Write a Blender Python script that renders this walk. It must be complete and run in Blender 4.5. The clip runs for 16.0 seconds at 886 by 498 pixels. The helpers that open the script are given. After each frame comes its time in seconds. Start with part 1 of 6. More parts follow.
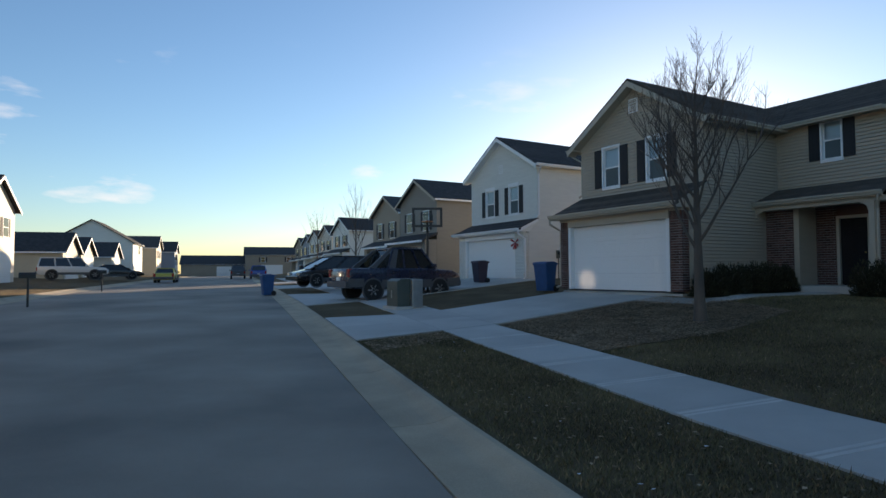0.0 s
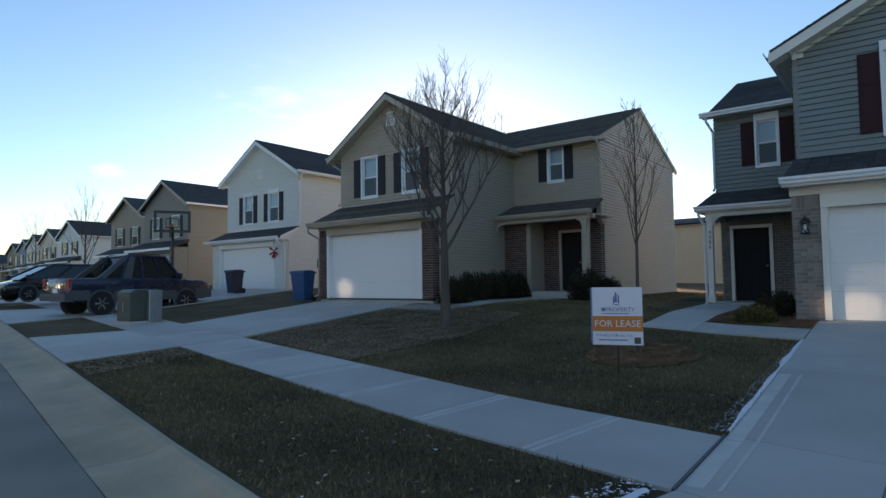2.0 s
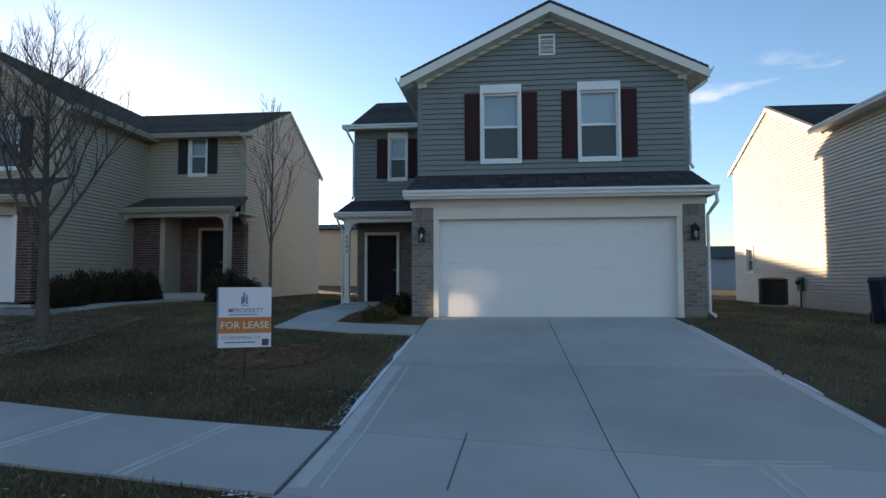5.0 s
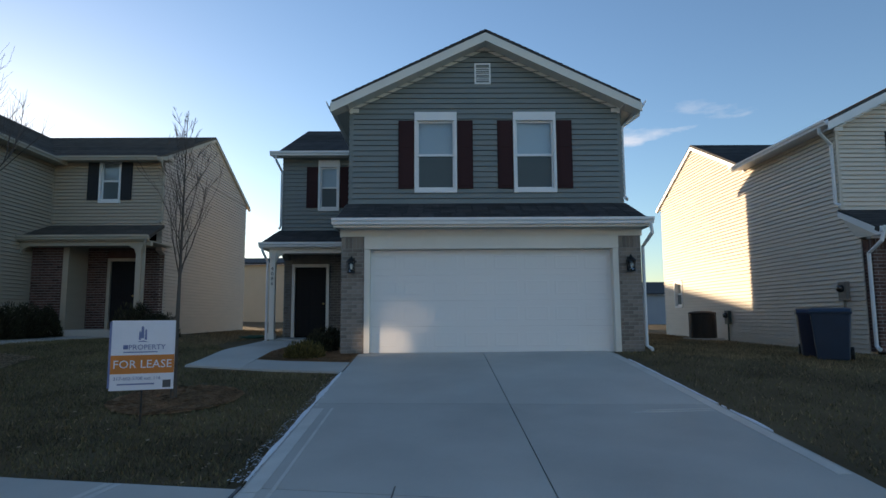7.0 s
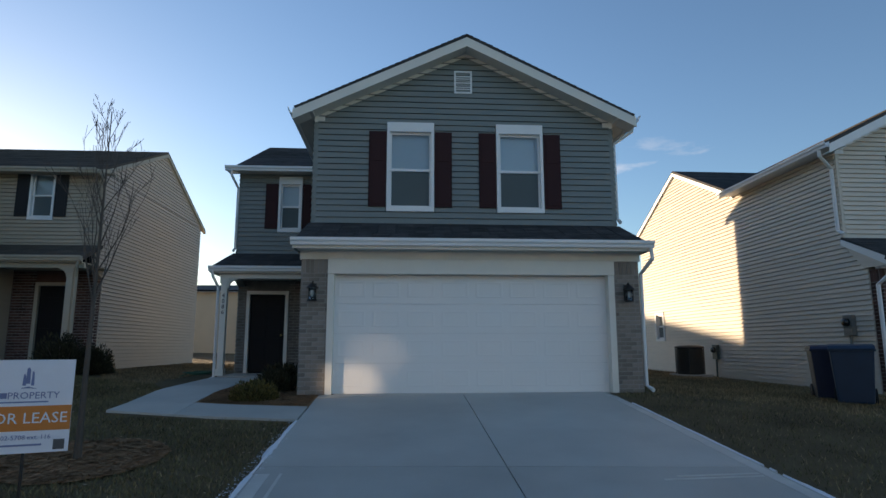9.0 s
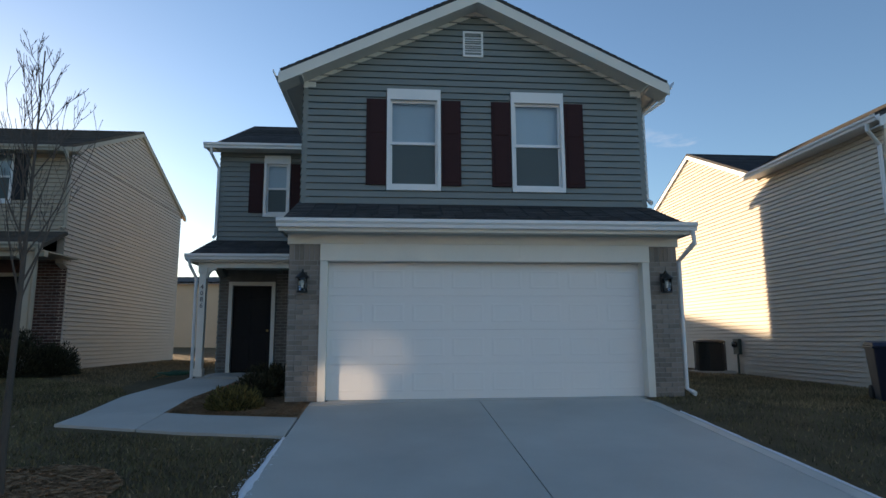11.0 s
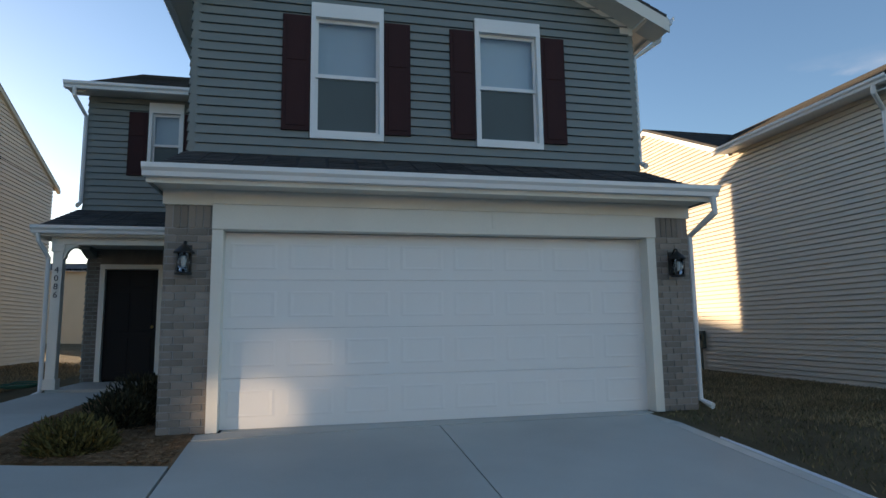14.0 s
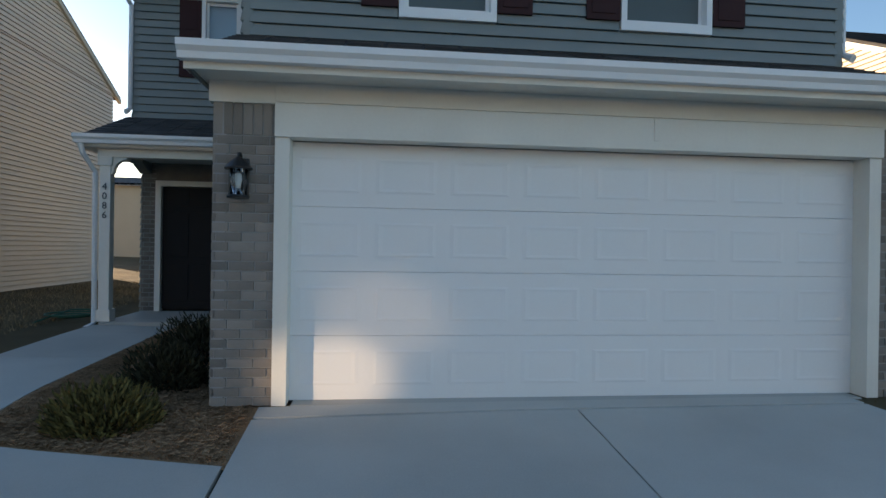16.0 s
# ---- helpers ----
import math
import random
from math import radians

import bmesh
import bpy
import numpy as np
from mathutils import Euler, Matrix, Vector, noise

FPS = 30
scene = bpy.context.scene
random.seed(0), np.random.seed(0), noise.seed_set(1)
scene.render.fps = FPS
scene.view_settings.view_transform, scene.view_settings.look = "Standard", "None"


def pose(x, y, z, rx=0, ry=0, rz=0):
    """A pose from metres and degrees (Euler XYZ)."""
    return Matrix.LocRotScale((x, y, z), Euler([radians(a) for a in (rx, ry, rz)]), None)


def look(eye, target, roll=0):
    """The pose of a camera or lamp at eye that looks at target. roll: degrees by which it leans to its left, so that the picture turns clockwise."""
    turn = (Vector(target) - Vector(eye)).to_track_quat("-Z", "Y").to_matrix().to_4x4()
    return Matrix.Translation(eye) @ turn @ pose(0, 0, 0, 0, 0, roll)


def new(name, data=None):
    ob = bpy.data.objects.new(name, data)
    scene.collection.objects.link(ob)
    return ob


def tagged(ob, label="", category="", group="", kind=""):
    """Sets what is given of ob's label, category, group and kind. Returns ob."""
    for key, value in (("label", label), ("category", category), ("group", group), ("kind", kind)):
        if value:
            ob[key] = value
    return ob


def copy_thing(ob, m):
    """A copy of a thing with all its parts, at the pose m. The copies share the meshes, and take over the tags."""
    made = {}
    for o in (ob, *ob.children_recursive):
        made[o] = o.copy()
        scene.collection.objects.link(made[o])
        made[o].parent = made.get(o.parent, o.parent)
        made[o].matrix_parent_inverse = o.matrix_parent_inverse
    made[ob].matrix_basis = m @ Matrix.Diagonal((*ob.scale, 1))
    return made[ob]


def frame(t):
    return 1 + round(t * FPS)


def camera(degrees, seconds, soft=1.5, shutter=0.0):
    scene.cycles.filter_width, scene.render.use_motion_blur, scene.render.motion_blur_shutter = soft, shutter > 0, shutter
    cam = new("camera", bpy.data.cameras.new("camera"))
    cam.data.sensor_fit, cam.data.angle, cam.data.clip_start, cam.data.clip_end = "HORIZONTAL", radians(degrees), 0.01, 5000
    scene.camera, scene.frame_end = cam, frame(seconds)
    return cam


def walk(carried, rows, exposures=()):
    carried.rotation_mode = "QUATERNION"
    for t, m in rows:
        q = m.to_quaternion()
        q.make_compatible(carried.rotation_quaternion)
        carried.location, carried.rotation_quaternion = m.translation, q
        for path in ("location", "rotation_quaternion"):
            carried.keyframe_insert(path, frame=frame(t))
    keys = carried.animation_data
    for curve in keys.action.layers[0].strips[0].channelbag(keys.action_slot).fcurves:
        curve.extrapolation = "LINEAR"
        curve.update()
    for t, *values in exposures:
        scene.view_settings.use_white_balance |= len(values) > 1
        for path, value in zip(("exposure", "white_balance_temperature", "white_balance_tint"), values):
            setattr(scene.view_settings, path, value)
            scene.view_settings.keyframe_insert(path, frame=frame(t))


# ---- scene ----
cam = camera(72.8, 16.0)
# seconds, eye, yaw, pitch, lean
PATH = [
    (0, -1.243, 0.094, 1.842, -30.05, 2.28, -0.35),
    (0.5, -1.077, 0.096, 1.839, -34.87, 2.24, -0.24),
    (1, -0.957, 0.135, 1.820, -40.59, 2.57, -0.62),
    (1.5, -0.852, 0.178, 1.798, -46.20, 2.95, -0.69),
    (2, -0.766, 0.185, 1.789, -52.01, 3.06, -0.76),
    (2.5, -0.727, 0.160, 1.806, -57.78, 2.84, -0.87),
    (3, -0.729, 0.114, 1.837, -63.96, 2.77, -0.99),
    (3.5, -0.715, 0.060, 1.849, -69.75, 2.62, -0.84),
    (4, -0.643, 0.017, 1.826, -75.68, 2.62, -0.73),
    (4.5, -0.529, 0.032, 1.784, -81.28, 2.68, -0.50),
    (7, 0.184, 0.026, 1.692, -90.57, 6.46, -0.35),
    (7.5, 0.513, 0.050, 1.696, -92.65, 8.95, -0.69),
    (8, 0.857, 0.099, 1.692, -93.25, 8.34, -0.60),
    (8.5, 1.225, 0.149, 1.711, -94.69, 9.36, -0.94),
    (9, 1.614, 0.176, 1.775, -93.86, 9.30, -0.09),
    (11.5, 3.451, 0.444, 1.905, -95.72, 7.99, -0.40),
    (12, 3.889, 0.458, 1.939, -97.26, 7.86, -0.48),
    (12.5, 4.317, 0.477, 1.942, -98.34, 7.59, -0.38),
    (13, 4.752, 0.480, 1.939, -99.98, 7.94, -0.73),
    (13.5, 5.159, 0.462, 1.964, -101.49, 7.95, -1.00),
    (14, 5.548, 0.460, 1.989, -102.41, 7.53, -0.82),
    (14.5, 5.989, 0.483, 2.028, -100.21, 5.10, -0.23),
    (15, 6.474, 0.532, 2.090, -100.40, 3.64, 0.33),
    (15.5, 6.921, 0.608, 2.164, -100.07, 1.98, 0.42),
    (16, 7.336, 0.708, 2.210, -96.57, -0.06, 0.89),
]


def carry(x, y, z, yaw, pitch, roll):
    return pose(x, y, z, 90 + pitch, 0, yaw) @ pose(0, 0, 0, 0, 0, roll)


walk(cam, [(t, carry(*row)) for t, *row in PATH], [(0.0, 0.78, 6600, 16), (1.5, 1.00, 6750, 16), (3.0, 1.22, 6950, 17), (4.5, 1.26, 6950, 17), (7.0, 0.97, 7000, 17), (9.0, 0.89, 7000, 17), (12.0, 1.11, 7200, 18), (14.0, 1.15, 7350, 18), (16.0, 1.37, 7400, 18)])

# ---- world and sun ----
SUN_AZ, SUN_EL = 38.4, 6.6          # degrees from +x towards +y, and above the horizon
world = bpy.data.worlds.new("world")
scene.world = world
world.use_nodes = True
wn, wl = world.node_tree.nodes, world.node_tree.links
sky = wn.new("ShaderNodeTexSky")
sky.sky_type, sky.sun_disc = "NISHITA", False
sky.sun_elevation, sky.sun_rotation = radians(SUN_EL), radians(90 - SUN_AZ)
sky.air_density, sky.dust_density, sky.ozone_density = 1.0, 0.3, 3.0
wn["Background"].inputs["Strength"].default_value = 0.15
# a few thin evening clouds low over the roofs
tcw, mpw, cn, cr, sep, band, gain, mixc = (wn.new(k) for k in ("ShaderNodeTexCoord", "ShaderNodeMapping", "ShaderNodeTexNoise", "ShaderNodeValToRGB", "ShaderNodeSeparateXYZ", "ShaderNodeValToRGB", "ShaderNodeMath", "ShaderNodeMix"))
mpw.inputs["Scale"].default_value = (1.0, 1.0, 3.6)
cn.inputs["Scale"].default_value, cn.inputs["Detail"].default_value, cn.inputs["Roughness"].default_value = 3.4, 7, 0.55
cr.color_ramp.elements[0].position, cr.color_ramp.elements[1].position = 0.625, 0.76
band.color_ramp.elements[0].position, band.color_ramp.elements[1].position = 0.03, 0.10
band.color_ramp.elements.new(0.22).color = (1, 1, 1, 1)
band.color_ramp.elements.new(0.36).color = (0, 0, 0, 1)
gain.operation = "MULTIPLY"
mixc.data_type = "RGBA"
mixc.inputs["B"].default_value = (4.2, 4.0, 3.8, 1)
wl.new(tcw.outputs["Generated"], mpw.inputs["Vector"])
wl.new(tcw.outputs["Generated"], sep.inputs["Vector"])
wl.new(mpw.outputs["Vector"], cn.inputs["Vector"])
wl.new(cn.outputs["Fac"], cr.inputs["Fac"])
wl.new(sep.outputs["Z"], band.inputs["Fac"])
wl.new(cr.outputs["Color"], gain.inputs[0])
wl.new(band.outputs["Color"], gain.inputs[1])
wl.new(gain.outputs[0], mixc.inputs["Factor"])
wl.new(sky.outputs["Color"], mixc.inputs["A"])
wl.new(mixc.outputs["Result"], wn["Background"].inputs["Color"])
sun = new("sun", bpy.data.lights.new("sun", "SUN"))
sun.data.energy, sun.data.angle, sun.data.color = 5.0, radians(0.6), (1.0, 0.82, 0.57)
sun.matrix_world = look((0, 0, 0), (-math.cos(radians(SUN_AZ)), -math.sin(radians(SUN_AZ)), -math.tan(radians(SUN_EL))))


# ---- materials ----
def mat(name, color, rough=0.7, metal=0.0, vary=0.12, scale=6.0, fine=90.0, bump=0.15, dist=0.004, stretch=(1, 1, 1), rnd=0.0, spec=0.5, dark=None, coat=0.0):
    """A procedural surface with broad stains, fine grain and relief; rnd: how much pieces differ from one another."""
    m = bpy.data.materials.new(name)
    m.use_nodes = True
    n, l = m.node_tree.nodes, m.node_tree.links
    b = n["Principled BSDF"]
    b.inputs["Metallic"].default_value = metal
    b.inputs["Specular IOR Level"].default_value = spec
    b.inputs["Coat Weight"].default_value = coat
    tc, mp = n.new("ShaderNodeTexCoord"), n.new("ShaderNodeMapping")
    mp.inputs["Scale"].default_value = stretch
    l.new(tc.outputs["Object"], mp.inputs["Vector"])
    big, small = n.new("ShaderNodeTexNoise"), n.new("ShaderNodeTexNoise")
    big.inputs["Scale"].default_value, small.inputs["Scale"].default_value = scale, fine
    big.inputs["Detail"].default_value, small.inputs["Detail"].default_value = 5, 3
    l.new(mp.outputs["Vector"], big.inputs["Vector"])
    l.new(mp.outputs["Vector"], small.inputs["Vector"])
    lo = dark or tuple(c * (1 - 2.2 * vary) for c in color)
    hi = tuple(min(1.0, c * (1 + 1.6 * vary)) for c in color)
    ramp = n.new("ShaderNodeMix")
    ramp.data_type = "RGBA"
    ramp.inputs["A"].default_value, ramp.inputs["B"].default_value = (*lo, 1), (*hi, 1)
    mixf = n.new("ShaderNodeMath")
    mixf.operation = "MULTIPLY_ADD"
    l.new(small.outputs["Fac"], mixf.inputs[0])
    mixf.inputs[1].default_value = 0.45
    half = n.new("ShaderNodeMath")
    half.operation = "MULTIPLY_ADD"
    l.new(big.outputs["Fac"], half.inputs[0])
    half.inputs[1].default_value, half.inputs[2].default_value = 1.1, -0.28
    l.new(half.outputs[0], mixf.inputs[2])
    fac = mixf
    if rnd:
        info = n.new("ShaderNodeObjectInfo")
        geo = n.new("ShaderNodeNewGeometry")
        both = n.new("ShaderNodeMath")
        both.operation = "ADD"
        l.new(info.outputs["Random"], both.inputs[0])
        l.new(geo.outputs["Random Per Island"], both.inputs[1])
        frac = n.new("ShaderNodeMath")
        frac.operation = "FRACT"
        l.new(both.outputs[0], frac.inputs[0])
        add = n.new("ShaderNodeMath")
        add.operation = "MULTIPLY_ADD"
        l.new(frac.outputs[0], add.inputs[0])
        add.inputs[1].default_value = rnd
        sub = n.new("ShaderNodeMath")
        sub.operation = "SUBTRACT"
        l.new(mixf.outputs[0], sub.inputs[0])
        sub.inputs[1].default_value = rnd / 2
        l.new(sub.outputs[0], add.inputs[2])
        fac = add
    fac.use_clamp = True
    l.new(fac.outputs[0], ramp.inputs["Factor"])
    l.new(ramp.outputs["Result"], b.inputs["Base Color"])
    rg = n.new("ShaderNodeMath")
    rg.operation = "MULTIPLY_ADD"
    l.new(big.outputs["Fac"], rg.inputs[0])
    rg.inputs[1].default_value, rg.inputs[2].default_value = 0.18, rough - 0.09
    rg.use_clamp = True
    l.new(rg.outputs[0], b.inputs["Roughness"])
    if bump:
        bp = n.new("ShaderNodeBump")
        bp.inputs["Strength"].default_value, bp.inputs["Distance"].default_value = min(1.0, bump * 2), dist
        l.new(small.outputs["Fac"], bp.inputs["Height"])
        l.new(bp.outputs["Normal"], b.inputs["Normal"])
    return m


def glass(name, tint=(0.9, 0.95, 1.0), rough=0.02, ior=1.45):
    m = bpy.data.materials.new(name)
    m.use_nodes = True
    b = m.node_tree.nodes["Principled BSDF"]
    b.inputs["Base Color"].default_value = (*tint, 1)
    b.inputs["Roughness"].default_value = rough
    b.inputs["Transmission Weight"].default_value = 1.0
    b.inputs["IOR"].default_value = ior
    return m


M = {
    "road": mat("asphalt", (0.275, 0.232, 0.182), 0.75, vary=0.5, scale=0.3, fine=160, bump=0.3, dist=0.004, spec=0.4),
    "concrete": mat("concrete", (0.485, 0.462, 0.415), 0.72, vary=0.15, scale=0.7, fine=140, bump=0.15, dist=0.002, rnd=0.25, spec=0.35),
    "trowelled": mat("trowelled_concrete", (0.565, 0.54, 0.49), 0.55, vary=0.12, scale=3, fine=90, bump=0.08, dist=0.001, spec=0.4),
    "gutter_pan": mat("worn_concrete", (0.455, 0.36, 0.24), 0.85, vary=0.2, scale=1.2, fine=60, bump=0.3, dist=0.005, rnd=0.2),
    "lawn": mat("winter_grass", (0.180, 0.136, 0.080), 0.95, vary=0.3, scale=0.8, fine=130, bump=0.5, dist=0.03, spec=0.1),
    "blade": mat("grass_blades", (0.168, 0.138, 0.068), 0.8, vary=0.35, scale=0.8, fine=20, bump=0, rnd=0.7, spec=0.2),
    "dry_blade": mat("dry_grass_blades", (0.30, 0.215, 0.12), 0.85, vary=0.35, scale=0.8, fine=20, bump=0, rnd=0.8, spec=0.15),
    "leaf": mat("fallen_leaves", (0.42, 0.30, 0.19), 0.85, vary=0.35, scale=2, fine=60, bump=0, rnd=0.5, spec=0.15),
    "mulch": mat("bark_mulch", (0.40, 0.235, 0.13), 0.95, vary=0.30, scale=3, fine=70, bump=0.6, dist=0.03, rnd=0.6, spec=0.1),
    "grey_siding": mat("grey_vinyl_siding", (0.200, 0.222, 0.211), 0.55, vary=0.05, scale=1.5, fine=50, bump=0.1, dist=0.002, stretch=(1, 1, 6), rnd=0.05),
    "taupe_siding": mat("taupe_vinyl_siding", (0.43, 0.362, 0.274), 0.6, vary=0.05, scale=1.5, fine=50, bump=0.1, dist=0.002, stretch=(1, 1, 6), rnd=0.05),
    "cream_siding": mat("cream_vinyl_siding", (0.67, 0.59, 0.49), 0.6, vary=0.05, scale=1.5, fine=50, bump=0.1, dist=0.002, stretch=(1, 1, 6), rnd=0.05),
    "beige_siding": mat("beige_vinyl_siding", (0.60, 0.505, 0.415), 0.6, vary=0.05, scale=1.5, fine=50, bump=0.1, dist=0.002, stretch=(1, 1, 6), rnd=0.05),
    "white_siding": mat("white_vinyl_siding", (0.72, 0.71, 0.655), 0.6, vary=0.05, scale=1.5, fine=50, bump=0.1, dist=0.002, stretch=(1, 1, 6), rnd=0.05),
    "trim": mat("cream_trim", (0.75, 0.72, 0.65), 0.5, vary=0.04, scale=2, fine=40, bump=0.05, dist=0.001),
    "white": mat("white_trim", (0.81, 0.81, 0.80), 0.45, vary=0.03, scale=2, fine=40, bump=0.05, dist=0.001),
    "tan_trim": mat("tan_trim", (0.43, 0.38, 0.30), 0.55, vary=0.05, scale=2, fine=40, bump=0.05, dist=0.001),
    "door_white": mat("garage_door_paint", (0.79, 0.785, 0.77), 0.42, vary=0.03, scale=0.8, fine=220, bump=0.12, dist=0.001, stretch=(1, 0.15, 1)),
    "shingle": mat("asphalt_shingles", (0.070, 0.068, 0.068), 0.9, vary=0.25, scale=3, fine=180, bump=0.5, dist=0.004, rnd=0.5, spec=0.2),
    "brown_shingle": mat("weathered_brown_shingles", (0.105, 0.088, 0.072), 0.9, vary=0.25, scale=3, fine=180, bump=0.5, dist=0.004, rnd=0.5, spec=0.2),
    "brick": mat("grey_brick", (0.262, 0.226, 0.196), 0.85, vary=0.2, scale=5, fine=120, bump=0.35, dist=0.003, rnd=0.6, spec=0.25),
    # grey brick again, with the shade under the porch roof put into its colour
    "shaded_porch_brick": mat("shaded_grey_brick", (0.175, 0.160, 0.142), 0.9, vary=0.2, scale=5, fine=120, bump=0.35, dist=0.003, rnd=0.4, spec=0.2),
    "grey_taupe": mat("grey_taupe_siding", (0.235, 0.215, 0.185), 0.65, vary=0.06, scale=1.5, fine=50, bump=0.1, stretch=(1, 1, 6)),
    "alloy_paint": mat("alloy_wheel_paint", (0.48, 0.48, 0.47), 0.4, metal=0.3, vary=0.05, bump=0),
    "red_brick": mat("red_brick", (0.110, 0.060, 0.050), 0.85, vary=0.2, scale=5, fine=120, bump=0.35, dist=0.003, rnd=0.9, spec=0.25),
    "mortar": mat("mortar", (0.32, 0.31, 0.29), 0.95, vary=0.1, scale=8, fine=160, bump=0.3, dist=0.002),
    "shutter_red": mat("dark_red_shutter", (0.052, 0.024, 0.025), 0.75, spec=0.15, vary=0.08, scale=3, fine=60, bump=0.1, dist=0.001, stretch=(1, 1, 0.2)),
    "shutter_black": mat("black_shutter", (0.016, 0.016, 0.018), 0.7, vary=0.08, scale=3, fine=60, bump=0.1, dist=0.001),
    "black": mat("black_metal", (0.020, 0.019, 0.019), 0.42, vary=0.15, scale=8, fine=80, bump=0.1, dist=0.001),
    "dark_door": mat("dark_door_paint", (0.010, 0.009, 0.010), 0.6, spec=0.2, vary=0.1, scale=3, fine=60, bump=0.05, dist=0.001),
    "glass": glass("window_glass"),
    "acrylic": glass("clear_acrylic", (0.95, 0.97, 1.0), 0.0, 1.06),
    "van_blue": mat("blue_car_paint", (0.012, 0.06, 0.30), 0.3, vary=0.05, bump=0, coat=0.5),
    "blind": mat("window_blind", (0.46, 0.53, 0.55), 0.8, vary=0.04, scale=2, fine=40, bump=0.05, stretch=(1, 1, 20)),
    "screen": mat("insect_screen", (0.085, 0.112, 0.115), 0.7, vary=0.05, scale=2, fine=200, bump=0.05),
    "bark": mat("tree_bark", (0.115, 0.092, 0.074), 0.95, vary=0.25, scale=6, fine=60, bump=0.5, dist=0.01, stretch=(1, 1, 0.25)),
    "twig": mat("twigs", (0.12, 0.092, 0.076), 0.9, vary=0.2, scale=6, fine=60, bump=0),
    "steel": mat("galvanised_steel", (0.45, 0.45, 0.44), 0.4, metal=0.9, vary=0.1, scale=6, fine=60, bump=0.1, dist=0.001),
    "rubber": mat("tyre_rubber", (0.018, 0.018, 0.018), 0.85, vary=0.15, scale=8, fine=80, bump=0.2),
    "chrome": mat("alloy", (0.55, 0.55, 0.55), 0.3, metal=1.0, vary=0.05, bump=0),
    "navy": mat("navy_car_paint", (0.008, 0.012, 0.038), 0.28, vary=0.05, bump=0, coat=0.6),
    "cladding": mat("grey_plastic_cladding", (0.085, 0.087, 0.09), 0.6, vary=0.08, fine=120, bump=0.1),
    "car_glass": mat("dark_car_glass", (0.012, 0.014, 0.016), 0.06, vary=0.02, bump=0, spec=0.8),
    "silver": mat("white_car_paint", (0.62, 0.62, 0.60), 0.3, vary=0.03, bump=0, coat=0.5),
    "car_black": mat("black_car_paint", (0.010, 0.010, 0.012), 0.25, vary=0.05, bump=0, coat=0.6),
    "car_red": mat("maroon_car_paint", (0.060, 0.008, 0.010), 0.28, vary=0.05, bump=0, coat=0.6),
    "car_yellow": mat("yellow_car_paint", (0.50, 0.42, 0.05), 0.3, vary=0.05, bump=0, coat=0.5),
    "tail_red": mat("tail_light_red", (0.30, 0.012, 0.010), 0.2, vary=0.05, bump=0),
    "bin_blue": mat("blue_bin_plastic", (0.010, 0.070, 0.20), 0.45, vary=0.12, scale=4, fine=90, bump=0.1),
    "bin_teal": mat("teal_blue_bin_plastic", (0.009, 0.030, 0.062), 0.5, vary=0.12, scale=4, fine=90, bump=0.1),
    "bin_dark": mat("dark_navy_bin_plastic", (0.012, 0.018, 0.045), 0.5, vary=0.12, scale=4, fine=90, bump=0.1),
    "box_green": mat("green_grey_enamel", (0.075, 0.088, 0.072), 0.5, vary=0.12, scale=4, fine=60, bump=0.1),
    "meter_grey": mat("pale_grey_enamel", (0.20, 0.19, 0.17), 0.5, vary=0.12, scale=4, fine=60, bump=0.1),
    "ac": mat("grey_brown_enamel", (0.055, 0.048, 0.042), 0.6, vary=0.12, scale=4, fine=60, bump=0.1),
    "orange": mat("orange_print", (0.62, 0.20, 0.035), 0.5, vary=0.03, bump=0),
    "print_blue": mat("blue_print", (0.16, 0.20, 0.36), 0.5, vary=0.05, bump=0),
    "sign_white": mat("sign_board", (0.74, 0.75, 0.80), 0.5, vary=0.03, bump=0.03),
    "snow": mat("old_snow", (0.75, 0.77, 0.80), 0.6, vary=0.06, scale=8, fine=60, bump=0.2, dist=0.01),
    "needle": mat("evergreen_foliage", (0.044, 0.041, 0.022), 0.85, vary=0.35, scale=6, fine=40, bump=0, rnd=0.8, spec=0.2),
    "green_needle": mat("yellow_green_foliage", (0.135, 0.108, 0.036), 0.8, vary=0.35, scale=6, fine=40, bump=0, rnd=0.8, spec=0.2),
    "hose": mat("green_hose", (0.02, 0.10, 0.06), 0.5, vary=0.1, bump=0),
    "bow": mat("red_ribbon", (0.35, 0.012, 0.015), 0.6, vary=0.1, bump=0),
    "brass": mat("brass", (0.45, 0.32, 0.12), 0.35, metal=1.0, vary=0.08, bump=0),
    "far_green": mat("far_grey_blue_siding", (0.22, 0.27, 0.33), 0.6, vary=0.05, scale=1, fine=30, bump=0.1),
    "far_tan": mat("far_tan_siding", (0.50, 0.42, 0.30), 0.6, vary=0.05, scale=1, fine=30, bump=0.1),
    "hazel": mat("far_brown_siding", (0.30, 0.25, 0.19), 0.6, vary=0.05, scale=1, fine=30, bump=0.1),
}


# ---- mesh helpers ----
def box(bm, x0, x1, y0, y1, z0, z1):
    v = [bm.verts.new((x, y, z)) for x in (x0, x1) for y in (y0, y1) for z in (z0, z1)]
    for f in ((0, 1, 3, 2), (4, 6, 7, 5), (0, 4, 5, 1), (2, 3, 7, 6), (0, 2, 6, 4), (1, 5, 7, 3)):
        bm.faces.new([v[i] for i in f])
    return v


